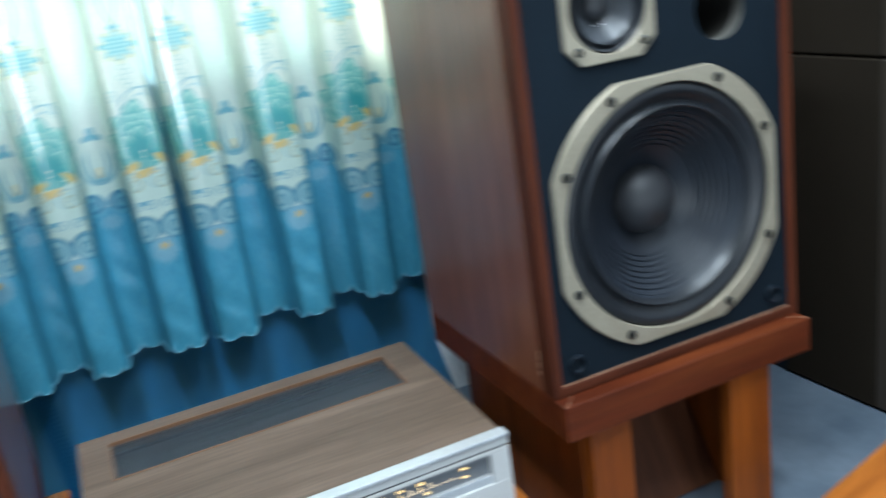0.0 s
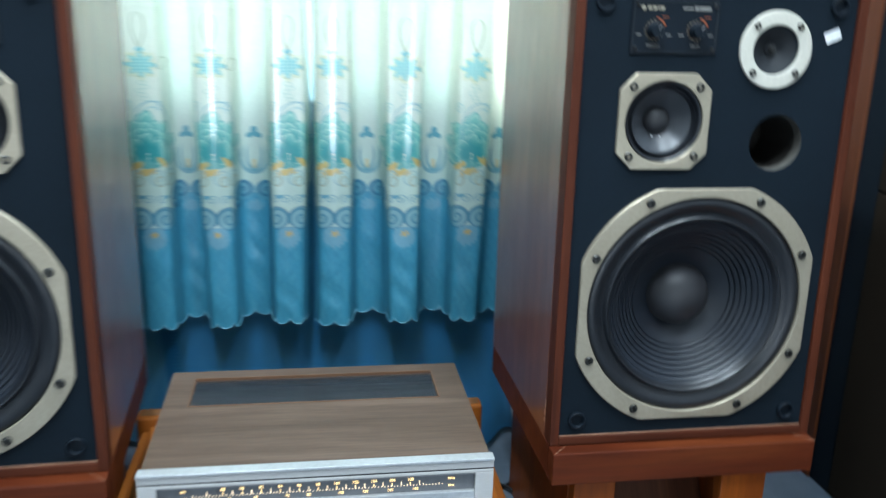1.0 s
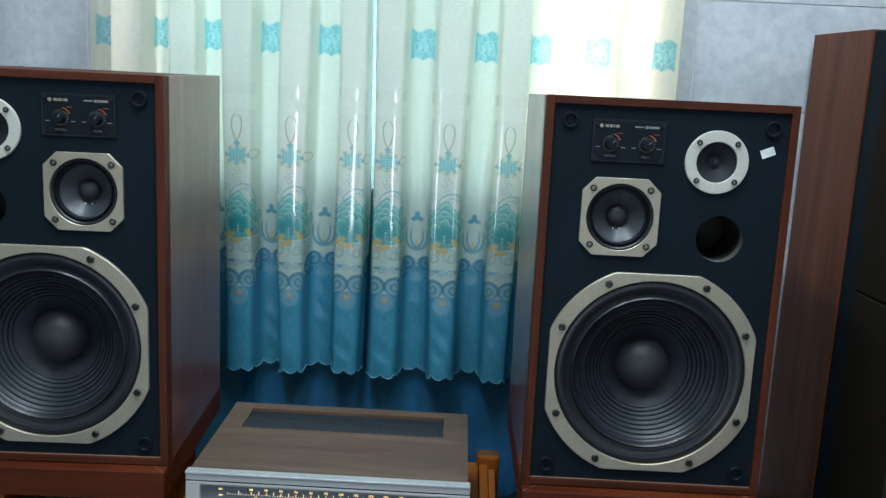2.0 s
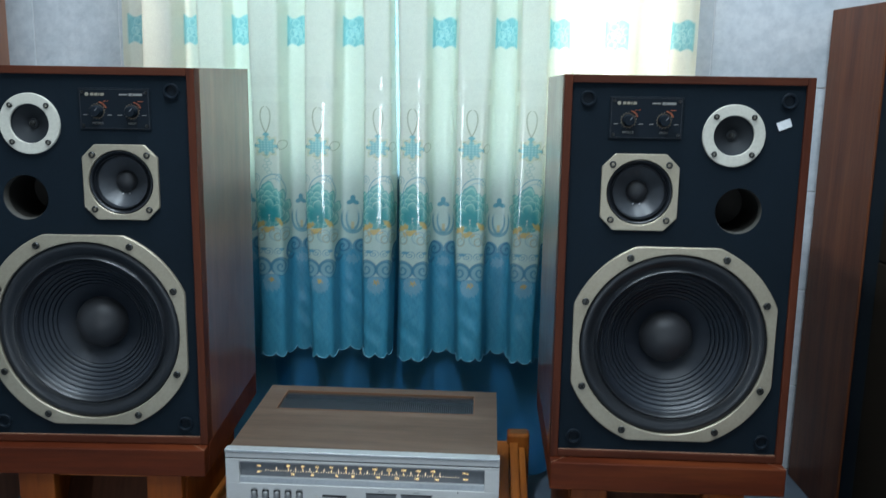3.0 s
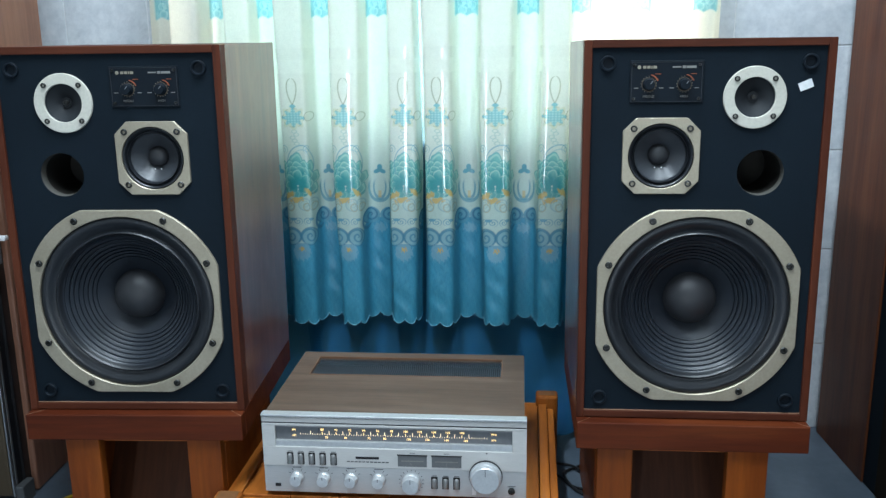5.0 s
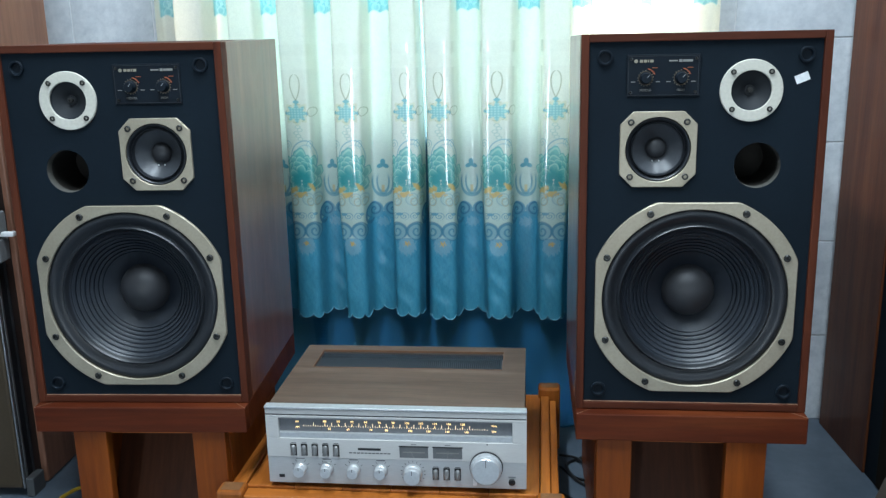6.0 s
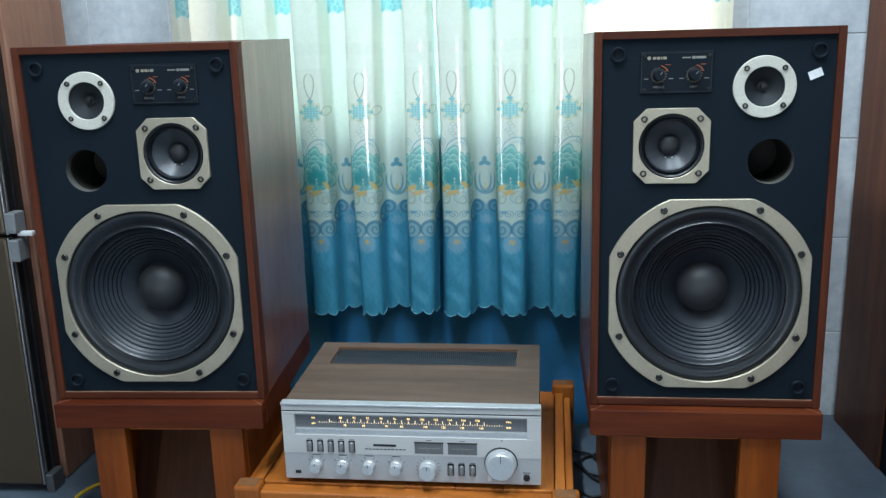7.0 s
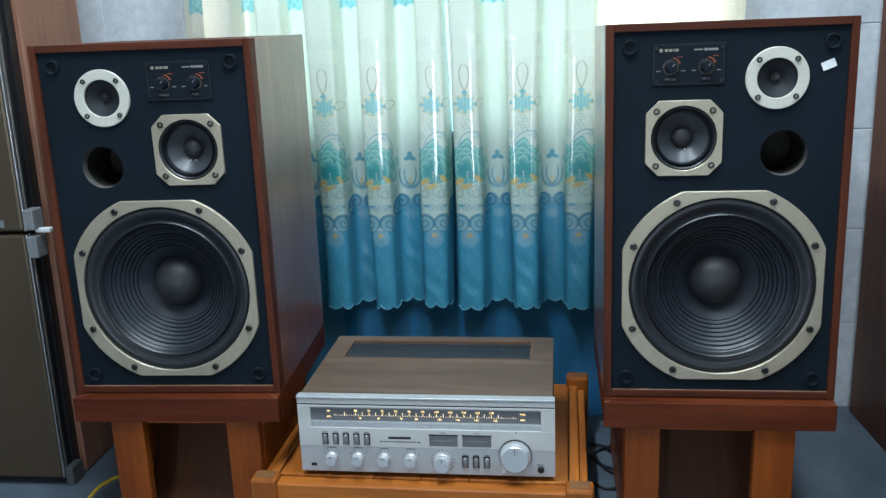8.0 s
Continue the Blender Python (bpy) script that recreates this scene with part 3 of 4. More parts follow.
    sheen = 0.03 + 0.97 * sheen * (0.05 + 0.95 * smooth01(z, 0.45, 0.54)) * (0.15 + 0.85 * smooth01(np.cos(2 * np.pi * f), -0.2, 0.4))
    return np.concatenate([col, sheen[..., None]], -1)


def cloth_sheet(name, xs, ys, zrows, hem, mat, colours=None):
    """A hanging sheet: xs, ys per column, zrows from the hem upwards."""
    nc, nr = xs.shape[-1], len(zrows)
    co = np.empty((nr, nc, 3))
    lift = np.clip(1 - (zrows - zrows[0]) / 0.02, 0, 1)
    co[..., 0] = xs
    co[..., 1] = ys
    co[..., 2] = zrows[:, None] + lift[:, None] * hem
    idx = np.arange(nr * nc).reshape(nr, nc)
    faces = np.stack([idx[:-1, :-1], idx[:-1, 1:], idx[1:, 1:], idx[1:, :-1]], -1).reshape(-1, 4)
    me = bpy.data.meshes.new(name)
    me.vertices.add(nr * nc)
    me.vertices.foreach_set("co", co.reshape(-1))
    me.loops.add(faces.size)
    me.loops.foreach_set("vertex_index", faces.reshape(-1).astype(np.int32))
    me.polygons.add(len(faces))
    me.polygons.foreach_set("loop_start", (np.arange(len(faces)) * 4).astype(np.int32))
    me.polygons.foreach_set("use_smooth", np.ones(len(faces), dtype=bool))
    if colours is not None:
        at = me.attributes.new("print", "FLOAT_COLOR", "POINT")
        at.data.foreach_set("color", colours.reshape(-1).astype(np.float32))
    me.update()
    me.validate()
    me.materials.append(mat)
    return me, co


def curtain(label, x_first, period, u0, u1, seed, slip=0.0, parting=0.0, edge=0.0):
    cols = int((u1 - u0) * 168)
    u = np.linspace(u0, u1, cols)
    rng = np.random.RandomState(seed)
    ph = rng.uniform(0, 6.28, 4)
    x = x_first + period * (u + 0.04 * np.sin(u * 1.9 + ph[0])) + 0.006 * np.sin(4 * np.pi * u) - slip * np.exp(-((u + 1) / 0.6) ** 2)
    amp = 0.034 + 0.004 * np.sin(u * 2.3 + ph[1])
    c = np.cos(2 * np.pi * (u + 0.02 * np.sin(u * 3.1 + ph[2])))
    y = 1.333 - amp * np.tanh(3.0 * (c + 0.12)) - 0.0022 * c + 0.00015 * np.sin(u * 23 + ph[3])
    zr = np.concatenate([np.arange(0.290, 0.44, 0.0026), np.arange(0.442, 0.87, 0.0014), np.arange(0.872, 1.075, 0.0024), np.linspace(1.08, 1.95, 20)])
    uu, zz = np.meshgrid(u, zr)
    wander = (0.004 * np.sin(uu * 2 + zz * 5 + ph[0]))
    hem = -0.0125 * np.abs(np.sin(np.pi * 5.6 * u)) ** 0.55 + 0.003 * np.sin(u * 2.1 + ph[2])
    xs = x[None, :] + wander + 0.012 * (zz - 0.3) * np.sin(2 * np.pi * uu) * 0.4
    xs = xs + parting * smooth01(zz, 0.60, 0.92) * np.exp(-((uu - edge) / 0.35) ** 2)
    loose = 1.333 - amp * np.tanh(1.5 * (c + 0.12)) / 0.93
    low = 1 - smooth01(zz, 0.36, 0.60)
    ys = y[None, :] + (loose - y)[None, :] * low
    ys = ys + low * (0.0007 * np.sin(zz * 75 + uu * 9 + 2 * np.sin(zz * 21 + uu * 5)) + 0.0006 * np.sin(zz * 41 - uu * 14))
    ys = ys + 0.002 * np.sin(zz * 9 + uu * 1.0) * smooth01(zz, 0.3, 0.6)
    ob = thing("curtain", pose(0, 0, 0), label, "curtain", "printed curtains at the window")
    me, _ = cloth_sheet("cloth", xs, ys, zr, hem[None, :], CURTAIN, print_colour(uu, zz))
    sheet = new("cloth", me)
    sheet.parent = ob
    # narrow pale edging along the scalloped hem
    zline = 0.290 + hem
    edge_bm = sweep([(xs[0, i], ys[0, i], zline[i]) for i in range(0, cols)], 0.0008, 5)
    part("hem_edging", edge_bm, EDGING, ob)
    return ob


curtain("cream and teal printed satin curtain with blue scalloped hem", 0.018, 0.124, -4.72, 0.34, 3, 0.012, -0.0045, 0.34)
curtain("cream and teal printed satin curtain with rose border, drawn closed", 0.098, 0.128, -0.30, 4.72, 8, 0.0, 0.0045, -0.30)

def drape(label, x0, x1, gap_left, gap_right, mat=DRAPE):
    """A plain drape; gap_left and gap_right draw its edges in above the sill."""
    u = np.linspace(0, 1, 260)
    zr = np.concatenate([np.linspace(0.02, 0.70, 90), np.linspace(0.72, 1.92, 20)])
    uu, zz = np.meshgrid(u, zr)
    up = smooth01(zz, 0.40, 0.66)
    xx = x0 + gap_left * up + (x1 - gap_right * up - x0 - gap_left * up) * uu
    xx = xx + 0.018 * np.sin(zz * 7 + xx * 20) * smooth01(0.5 - zz, 0, 0.4)
    yy = 1.3915 - 0.0045 * np.sin(xx * 66 + 2 * np.sin(xx * 9)) * (0.5 + 0.5 * np.sin(xx * 13 + 1))
    yy = yy - 0.045 * smooth01(0.285 - zz, 0, 0.25) * (0.4 + 0.6 * np.sin(xx * 27) ** 2)
    yy = yy - 0.095 * smooth01(0.13 - zz, 0, 0.12) * (0.25 + 0.75 * np.sin(xx * 19 + 0.7 + 9 * zz) ** 2) * smooth01(xx, 0.30, 0.36)
    ob = thing("drape", pose(0, 0, 0), label, "curtain", "plain blue drapes")
    me, _ = cloth_sheet("cloth", xx, yy, zr, 0 * u[None, :], mat)
    new("cloth", me).parent = ob
    part("hem", sweep([(xx[0, i], yy[0, i], zr[0]) for i in range(len(u))], 0.0022, 6), mat, ob, "rolled blue hem")
    return ob


drape("plain deep blue drape behind the printed curtain, pulled aside", -0.53, -0.205, 0.115, 0.0, THIN_DRAPE)
drape("plain deep blue drape behind the printed curtain, hanging to the floor", -0.25, 0.475, 0.0, 0.055)


# ---------------------------------------------------------------- large loudspeakers on stands
CAB_Z, CAB_H, CAB_D, HALF = 0.287, 0.651, 0.392, 0.199


def driver(spk, name, cx, cz, inner, depth, cap_r, label, ribs):
    """Cone driver: surround roll, ribbed cone and dust cap, sunk into the baffle."""
    d = new(name)
    d.parent = spk
    d.empty_display_size = 0.02
    d.matrix_basis = pose(cx, 0.006, cz)
    if label:
        d["label"] = label
    s = inner
    part("surround", lathe([(s * 1.005, 0.002), (s * 0.985, -0.0022), (s * 0.955, -0.0042), (s * 0.925, -0.0036), (s * 0.890, -0.0005), (s * 0.858, 0.0034), (s * 0.842, 0.0036), (s * 0.832, 0.0012),
                            (s * 0.822, -0.0022), (s * 0.812, -0.0032), (s * 0.802, -0.0022), (s * 0.790, 0.002), (s * 0.776, 0.006)], 72), SURROUND, d, smooth=60)
    prof, steps = [], 168 if ribs else 24
    for i in range(steps + 1):
        t = i / steps
        r = s * 0.776 + (cap_r * 0.98 - s * 0.776) * t
        y = 0.006 + depth * (t ** 0.85)
        if ribs and 0.03 < t < 0.62:
            y += 0.0030 * max(0.0, math.cos(2 * math.pi * (t - 0.03) / 0.59 * ribs)) ** 5
        prof.append((r, y))
    part("cone", lathe(prof, 72), CONE if ribs else MID_CONE, d, "black ribbed paper cone" if ribs else "", smooth=80)
    base = 0.006 + depth
    dome = [(cap_r * 1.04, base + 0.001), (cap_r, base - 0.002)]
    for i in range(1, 9):
        a = math.pi / 2 * i / 8
        dome.append((cap_r * math.cos(a), base - 0.002 - cap_r * (0.80 if ribs else 0.66) * math.sin(a)))
    part("dust_cap", lathe(dome, 48), CAP, d, "domed grey dust cap", smooth=80)
    return d


def screw(parent, x, z, y, r=0.0062):
    bm = lathe([(r, 0.0), (r, -0.0018), (r * 0.8, -0.003), (r * 0.52, -0.003), (r * 0.48, 0.0002), (0, 0.0003)], 14)
    sc = part("screw", bm, SCREW, parent, m=pose(x, y, z))
    return sc


def loudspeaker(m, side, label, sticker):
    """side: +1 with the tweeter at the +x side, -1 mirrored."""
    spk = thing("loudspeaker", m @ pose(0, 0, CAB_Z), label, "speaker", "pair of large loudspeakers")
    H, W, T, D = CAB_H, HALF, 0.0130, CAB_D
    part("side_panel", box(-W, -W + T, 0.0304, D, -0.001, H, 0.0012), VENEER, spk, "glossy reddish wood veneer side")
    part("side_panel", box(W - T, W, 0.0304, D, -0.001, H, 0.0012), VENEER, spk, "glossy reddish wood veneer side")
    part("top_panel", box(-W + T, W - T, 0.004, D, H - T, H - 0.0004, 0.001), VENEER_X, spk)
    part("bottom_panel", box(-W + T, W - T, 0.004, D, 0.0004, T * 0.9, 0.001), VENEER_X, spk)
    part("base_board", box(-W, W, 0.004, D, -0.051, -0.0014, 0.0015), PLINTH, spk)
    part("baffle_lip", box(-W + T, W - T, 0.0040, 0.0058, T * 0.9 + 0.0003, T * 0.9 + 0.0012), MITRE, spk, "thin pale edge under the baffle")
    board = part("front_board", box(-0.1995, 0.1985, -0.023, 0.0035, -0.051, -0.0015, 0.0022), PLINTH, spk, "reddish mitred front board")
    for s in (-1, 1):
        part("mitre_line", box(-0.0003, 0.0003, -0.0165, 0.0165, 0, 0.0005), MITRE, board, m=pose(s * 0.1865, -0.0115, -0.00175, 0, 0, s * 45))
    part("back_panel", box(-W + T, W - T, D - 0.015, D - 0.002, T * 0.9, H - T), BROWN_BOARD, spk)
    for sgn in (-1, 1):
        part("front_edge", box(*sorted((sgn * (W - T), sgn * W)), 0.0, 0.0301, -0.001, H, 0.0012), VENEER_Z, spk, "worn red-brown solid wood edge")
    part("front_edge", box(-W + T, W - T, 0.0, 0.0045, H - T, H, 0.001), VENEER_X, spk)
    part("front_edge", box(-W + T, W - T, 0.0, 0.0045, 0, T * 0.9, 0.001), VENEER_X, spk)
    # the baffle, with its holes cut by rings of faces
    holes = [(0.0, 0.203, 0.150), (-0.070 * side, 0.462, 0.0515), (0.076 * side, 0.557, 0.030), (0.093 * side, 0.434, 0.038)]
    part("baffle", baffle_mesh(-W + T, W - T, T * 0.9, H - T, holes), BAFFLE, spk, "matt black painted baffle")
    # woofer
    cx, cz, r = holes[0]
    wf = driver(spk, "woofer", cx, cz, 0.1572, 0.056, 0.046, "black ribbed woofer in a champagne flange", 7)
    def flange(a):
        return min(0.1690 / max(abs(math.cos(a)), abs(math.sin(a))), 0.1822)
    part("flange", ring_plate(flange, 0.1570, -0.006, 0.0015, 192, bevel=0.0012), CHAMPAGNE, wf, "champagne metal flange with cut corners")
    for sx, sz in ((0.079, 0.150), (0.150, 0.074)):
        for p, q in ((1, 1), (1, -1), (-1, 1), (-1, -1)):
            screw(wf, p * sx, q * sz, -0.007)
    # midrange
    cx, cz, r = holes[1]
    mid = driver(spk, "midrange", cx, cz, 0.0540, 0.020, 0.0175, "small black cone midrange in a champagne flange", 0)
    def mid_flange(a):
        c, s = abs(math.cos(a)), abs(math.sin(a))
        return min(0.0630 / max(c, s), 0.1045 / (c + s), 0.0762)
    part("flange", ring_plate(mid_flange, 0.0536, -0.005, 0.0015, 128, bevel=0.001), CHAMPAGNE, mid, "champagne metal flange with cut corners")
    for p, q in ((1, 1), (1, -1), (-1, 1), (-1, -1)):
        screw(mid, p * 0.0455, q * 0.0455, -0.005, 0.0056)
    # tweeter
    cx, cz, r = holes[2]
    tw = new("tweeter")
    tw.parent = spk
    tw.empty_display_size = 0.02
    tw.matrix_basis = pose(cx, 0.006, cz)
    tw["label"] = "horn tweeter in a pale round ring"
    part("ring", ring_plate(lambda a: 0.0502, 0.0322, -0.005, 0.0015, 72, bevel=0.001), WHITE_RING, tw, "pale matt metal ring")
    part("horn", lathe([(0.0318, -0.002), (0.0302, 0.0005), (0.0285, 0.0015), (0.020, 0.0062), (0.0110, 0.0108), (0.0098, 0.0130), (0.0080, 0.0130), (0.0076, 0.0105), (0, 0.0095)], 48), HORN, tw, smooth=70)
    part("phase_plug", lathe([(0.0046, 0.012), (0.0044, 0.0055), (0.0036, 0.0045), (0.0012, 0.0045), (0.0008, 0.0058), (0, 0.0060)], 20), SCREW, tw)
    for p, q in ((1, 1), (1, -1), (-1, 1), (-1, -1)):
        screw(tw, p * 0.0300, q * 0.0300, -0.005, 0.0046)
    # port
    cx, cz, r = holes[3]
    pt = part("port", lathe([(0.0378, 0.0070), (0.0374, 0.0078), (0.0370, 0.0235), (0.0372, 0.0240)], 48), PORT, spk, "round bass port with a bare board edge", pose(cx, 0, cz))
    # the shade deep in the port is put into this dark colour
    part("tube", lathe([(0.0376, 0.0242), (0.0374, 0.1195), (0, 0.1195)], 40), PORT_SHADE, pt, "card tube, coloured dark for the shade inside the port")
    # control plate
    plate = part("control_plate", box(-0.0590, 0.0590, 0.0035, 0.0065, -0.034, 0.034, 0.0008), PLATE, spk, "black level control plate with two knobs", pose(-0.0655 * side, 0, 0.583))
    for a in ((-0.0565, 0.0565, 0.0312, 0.0318), (-0.0565, 0.0565, -0.0318, -0.0312), (-0.0565, -0.0559, -0.0312, 0.0312), (0.0559, 0.0565, -0.0312, 0.0312)):
        part("printed_line", box(a[0], a[1], 0.0031, 0.0036, a[2], a[3]), DIM_LINE, plate)
    for sx in (-0.052, 0.052):
        for sz in (-0.027, 0.027):
            screw(plate, sx, sz, 0.0036, 0.0024)
    part("emblem", lathe([(0.0030, 0.0036), (0.0030, 0.0029), (0.0020, 0.0027), (0, 0.0027)], 20), GOLD_PRINT, plate, m=pose(-0.0445, 0, 0.0235))
    for i, wd in enumerate((0.0052, 0.0052, 0.0018, 0.0056)):
        x0 = -0.0385 + (0, 0.0066, 0.0132, 0.0164)[i]
        part("printed_bar", box(x0, x0 + wd, 0.0030, 0.0036, 0.0213, 0.0257), GOLD_PRINT, plate)
    for x0, x1, hz in ((0.0085, 0.0225, 0.0011), (0.0245, 0.0295, 0.0022), (0.0305, 0.0465, 0.0019)):
        part("printed_bar", box(x0, x1, 0.0030, 0.0036, 0.0235 - hz, 0.0235 + hz), PRINT, plate)
    for kx, text in ((-0.0285, "MIDDLE"), (0.0285, "HIGH")):
        knob = part("knob", lathe([(0.0104, 0.0035), (0.0104, 0.0005), (0.0090, -0.001), (0.0086, -0.009), (0.0078, -0.0105), (0, -0.011)], 32), PLATE, plate, "round black level knob", pose(kx, 0, -0.004))
        part("pointer", box(-0.0005, 0.0005, -0.0115, -0.0106, 0.0015, 0.0072), GREY_PLASTIC, knob, m=pose(0, 0, 0, 0, 38, 0))
        part("chrome_ring", lathe([(0.0113, 0.0034), (0.0113, 0.0028), (0.0107, 0.0028), (0.0107, 0.0034)], 32, closed=True), GOLD_RING, knob)
        dots = bmesh.new()
        for i in range(15):
            a0 = radians(-60 + i * 300 / 14)
            cx0, cz0 = 0.0124 * math.cos(a0), 0.0128 * math.sin(a0)
            box(cx0 - 0.0005, cx0 + 0.0005, 0.0031, 0.0036, cz0 - 0.0005, cz0 + 0.0005, bm=dots)
        part("printed_dots", dots, GOLD_PRINT, plate, m=pose(kx, 0, -0.004, 0, 210, 0))
        arc = bmesh.new()
        for i in range(8):
            a0 = radians(74 - i * 7)
            cx0, cz0 = 0.0156 * math.cos(a0), 0.0156 * math.sin(a0)
            box(cx0 - 0.0012, cx0 + 0.0012, 0.0029, 0.0036, cz0 - 0.0006, cz0 + 0.0006, bm=arc)
        part("printed_arc", arc, ORANGE_PRINT, plate, m=pose(kx, 0, -0.004))
        part("printed_bar", box(kx + 0.010, kx + 0.019, 0.0031, 0.0036, 0.0122, 0.0130), ORANGE_PRINT, plate)
        part("printed_bar", box(kx + 0.0165, kx + 0.0235, 0.0029, 0.0036, -0.0105, -0.0092), PRINT, plate)
        part("printed_bar", box(kx - 0.0235, kx - 0.0165, 0.0029, 0.0036, -0.0105, -0.0092), PRINT, plate)
        words("lettering", text, 0.0052, PRINT, plate, pose(kx, 0.0030, -0.0235))
    for sx in (-0.160, 0.160):
        for z in (0.0365, 0.613):
            part("grille_socket", lathe([(0.0128, 0.0062), (0.0128, 0.0015), (0.0118, 0.0003), (0.0098, 0.0003), (0.0088, 0.0015), (0.0082, 0.0058), (0, 0.0059)], 28), PLATE, spk, "black plastic grille socket", pose(sx, 0, z))
    for gx in (-0.006, 0.005):
        part("glue_spot", lathe([(0.0012, 0.0), (0.0008, -0.0008), (0, -0.001)], 10), PAPER, mid, m=pose(gx, 0.0195, -0.0215))
    if sticker:
        for cz_, h_ in ((0.041, 0.014), (0.030, 0.0085), (0.019, 0.006)):
            part("chipped_veneer", box(-0.0006, 0.0, 0.034, 0.0375, cz_, cz_ + h_, 0.0002), MITRE, spk, "pale chip in the veneer", pose(-HALF, 0, 0, 6, 0, 0))
        part("sticker", box(-0.011, 0.011, 0.0046, 0.0056, -0.0068, 0.0068), PAPER, spk, "small white paper sticker", pose(0.1555, 0, 0.576, 0, -22, 0))
    return spk


def baffle_mesh(x0, x1, z0, z1, holes):
    """A board with round holes: a grid of faces, the holes bridged by rings."""
    bm = bmesh.new()
    boundary = [(x0, z0), (x1, z0), (x1, z1), (x0, z1)]
    loops = [[bm.verts.new((x, 0.006, z)) for x, z in boundary]]
    for cx, cz, r in holes:
        loops.append([bm.verts.new((cx + r * math.cos(2 * math.pi * i / 48), 0.006, cz + r * math.sin(2 * math.pi * i / 48))) for i in range(48)])
    edges = []
    for lp in loops:
        for i in range(len(lp)):
            edges.append(bm.edges.new((lp[i], lp[(i + 1) % len(lp)])))
    bmesh.ops.triangle_fill(bm, use_beauty=True, use_dissolve=False, edges=edges)
    keep = []
    for f in bm.faces:
        c = f.calc_center_median()
        if any((c.x - cx) ** 2 + (c.z - cz) ** 2 < (r * 0.98) ** 2 for cx, cz, r in holes):
            keep.append(f)
    bmesh.ops.delete(bm, geom=keep, context="FACES")
    geo = bmesh.ops.extrude_face_region(bm, geom=list(bm.faces))["geom"]
    for g in geo:
        if isinstance(g, bmesh.types.BMVert):
            g.co.y += 0.018
    return bm


def speaker_stand(m, label, wide=0.0):
    st = thing("speaker_stand", m, label, "speaker stand", "pair of wooden speaker stands")
    part("top_board", box(-0.150, 0.150, 0.013, 0.36, 0.218, 0.2285), PINE_X, st)
    for s in (-1, 1):
        part("leg", box(*sorted((s * 0.082, s * 0.1445 + (wide if s > 0 else 0))), -0.012, 0.012, 0, 0.2355, 0.002), STAND_WOOD, st, "orange varnished wooden leg")
        part("side_panel", box(*sorted((s * 0.131, s * 0.146 + (wide if s > 0 else 0))), 0.0125, 0.36, 0, 0.2175, 0.0015), STAND_WOOD, st, "orange varnished side panel")
    part("slanted_board", box(-0.130, 0.130, 0, 0.014, 0, 0.25, 0.001), BROWN_BOARD, st, "brown slanted inner board", pose(0, 0.075, 0.004, -32, 0, 0))
    return st


RIGHT = pose(0.590, 0.784, 0, 0, 0, 0.9)
LEANING = RIGHT @ pose(0, 0, CAB_Z, -1.0, 0, 0) @ pose(0, 0, -CAB_Z)      # rests a little back
LEFT = pose(-0.4085, 0.7575, 0, 0, 0, 3.2)
speaker_stand(pose(-0.017, 0, 0) @ RIGHT, "orange varnished wooden stand under a loudspeaker by the wall tiles", 0.0075)
speaker_stand(pose(0.009, 0, 0) @ LEFT, "orange varnished wooden stand under a loudspeaker beside the refrigerator")
loudspeaker(LEANING, 1, "large wood-cased three-way loudspeaker, bare black front with white sticker", True)
loudspeaker(LEFT, -1, "large wood-cased three-way loudspeaker, bare black front, mirrored drivers", False)


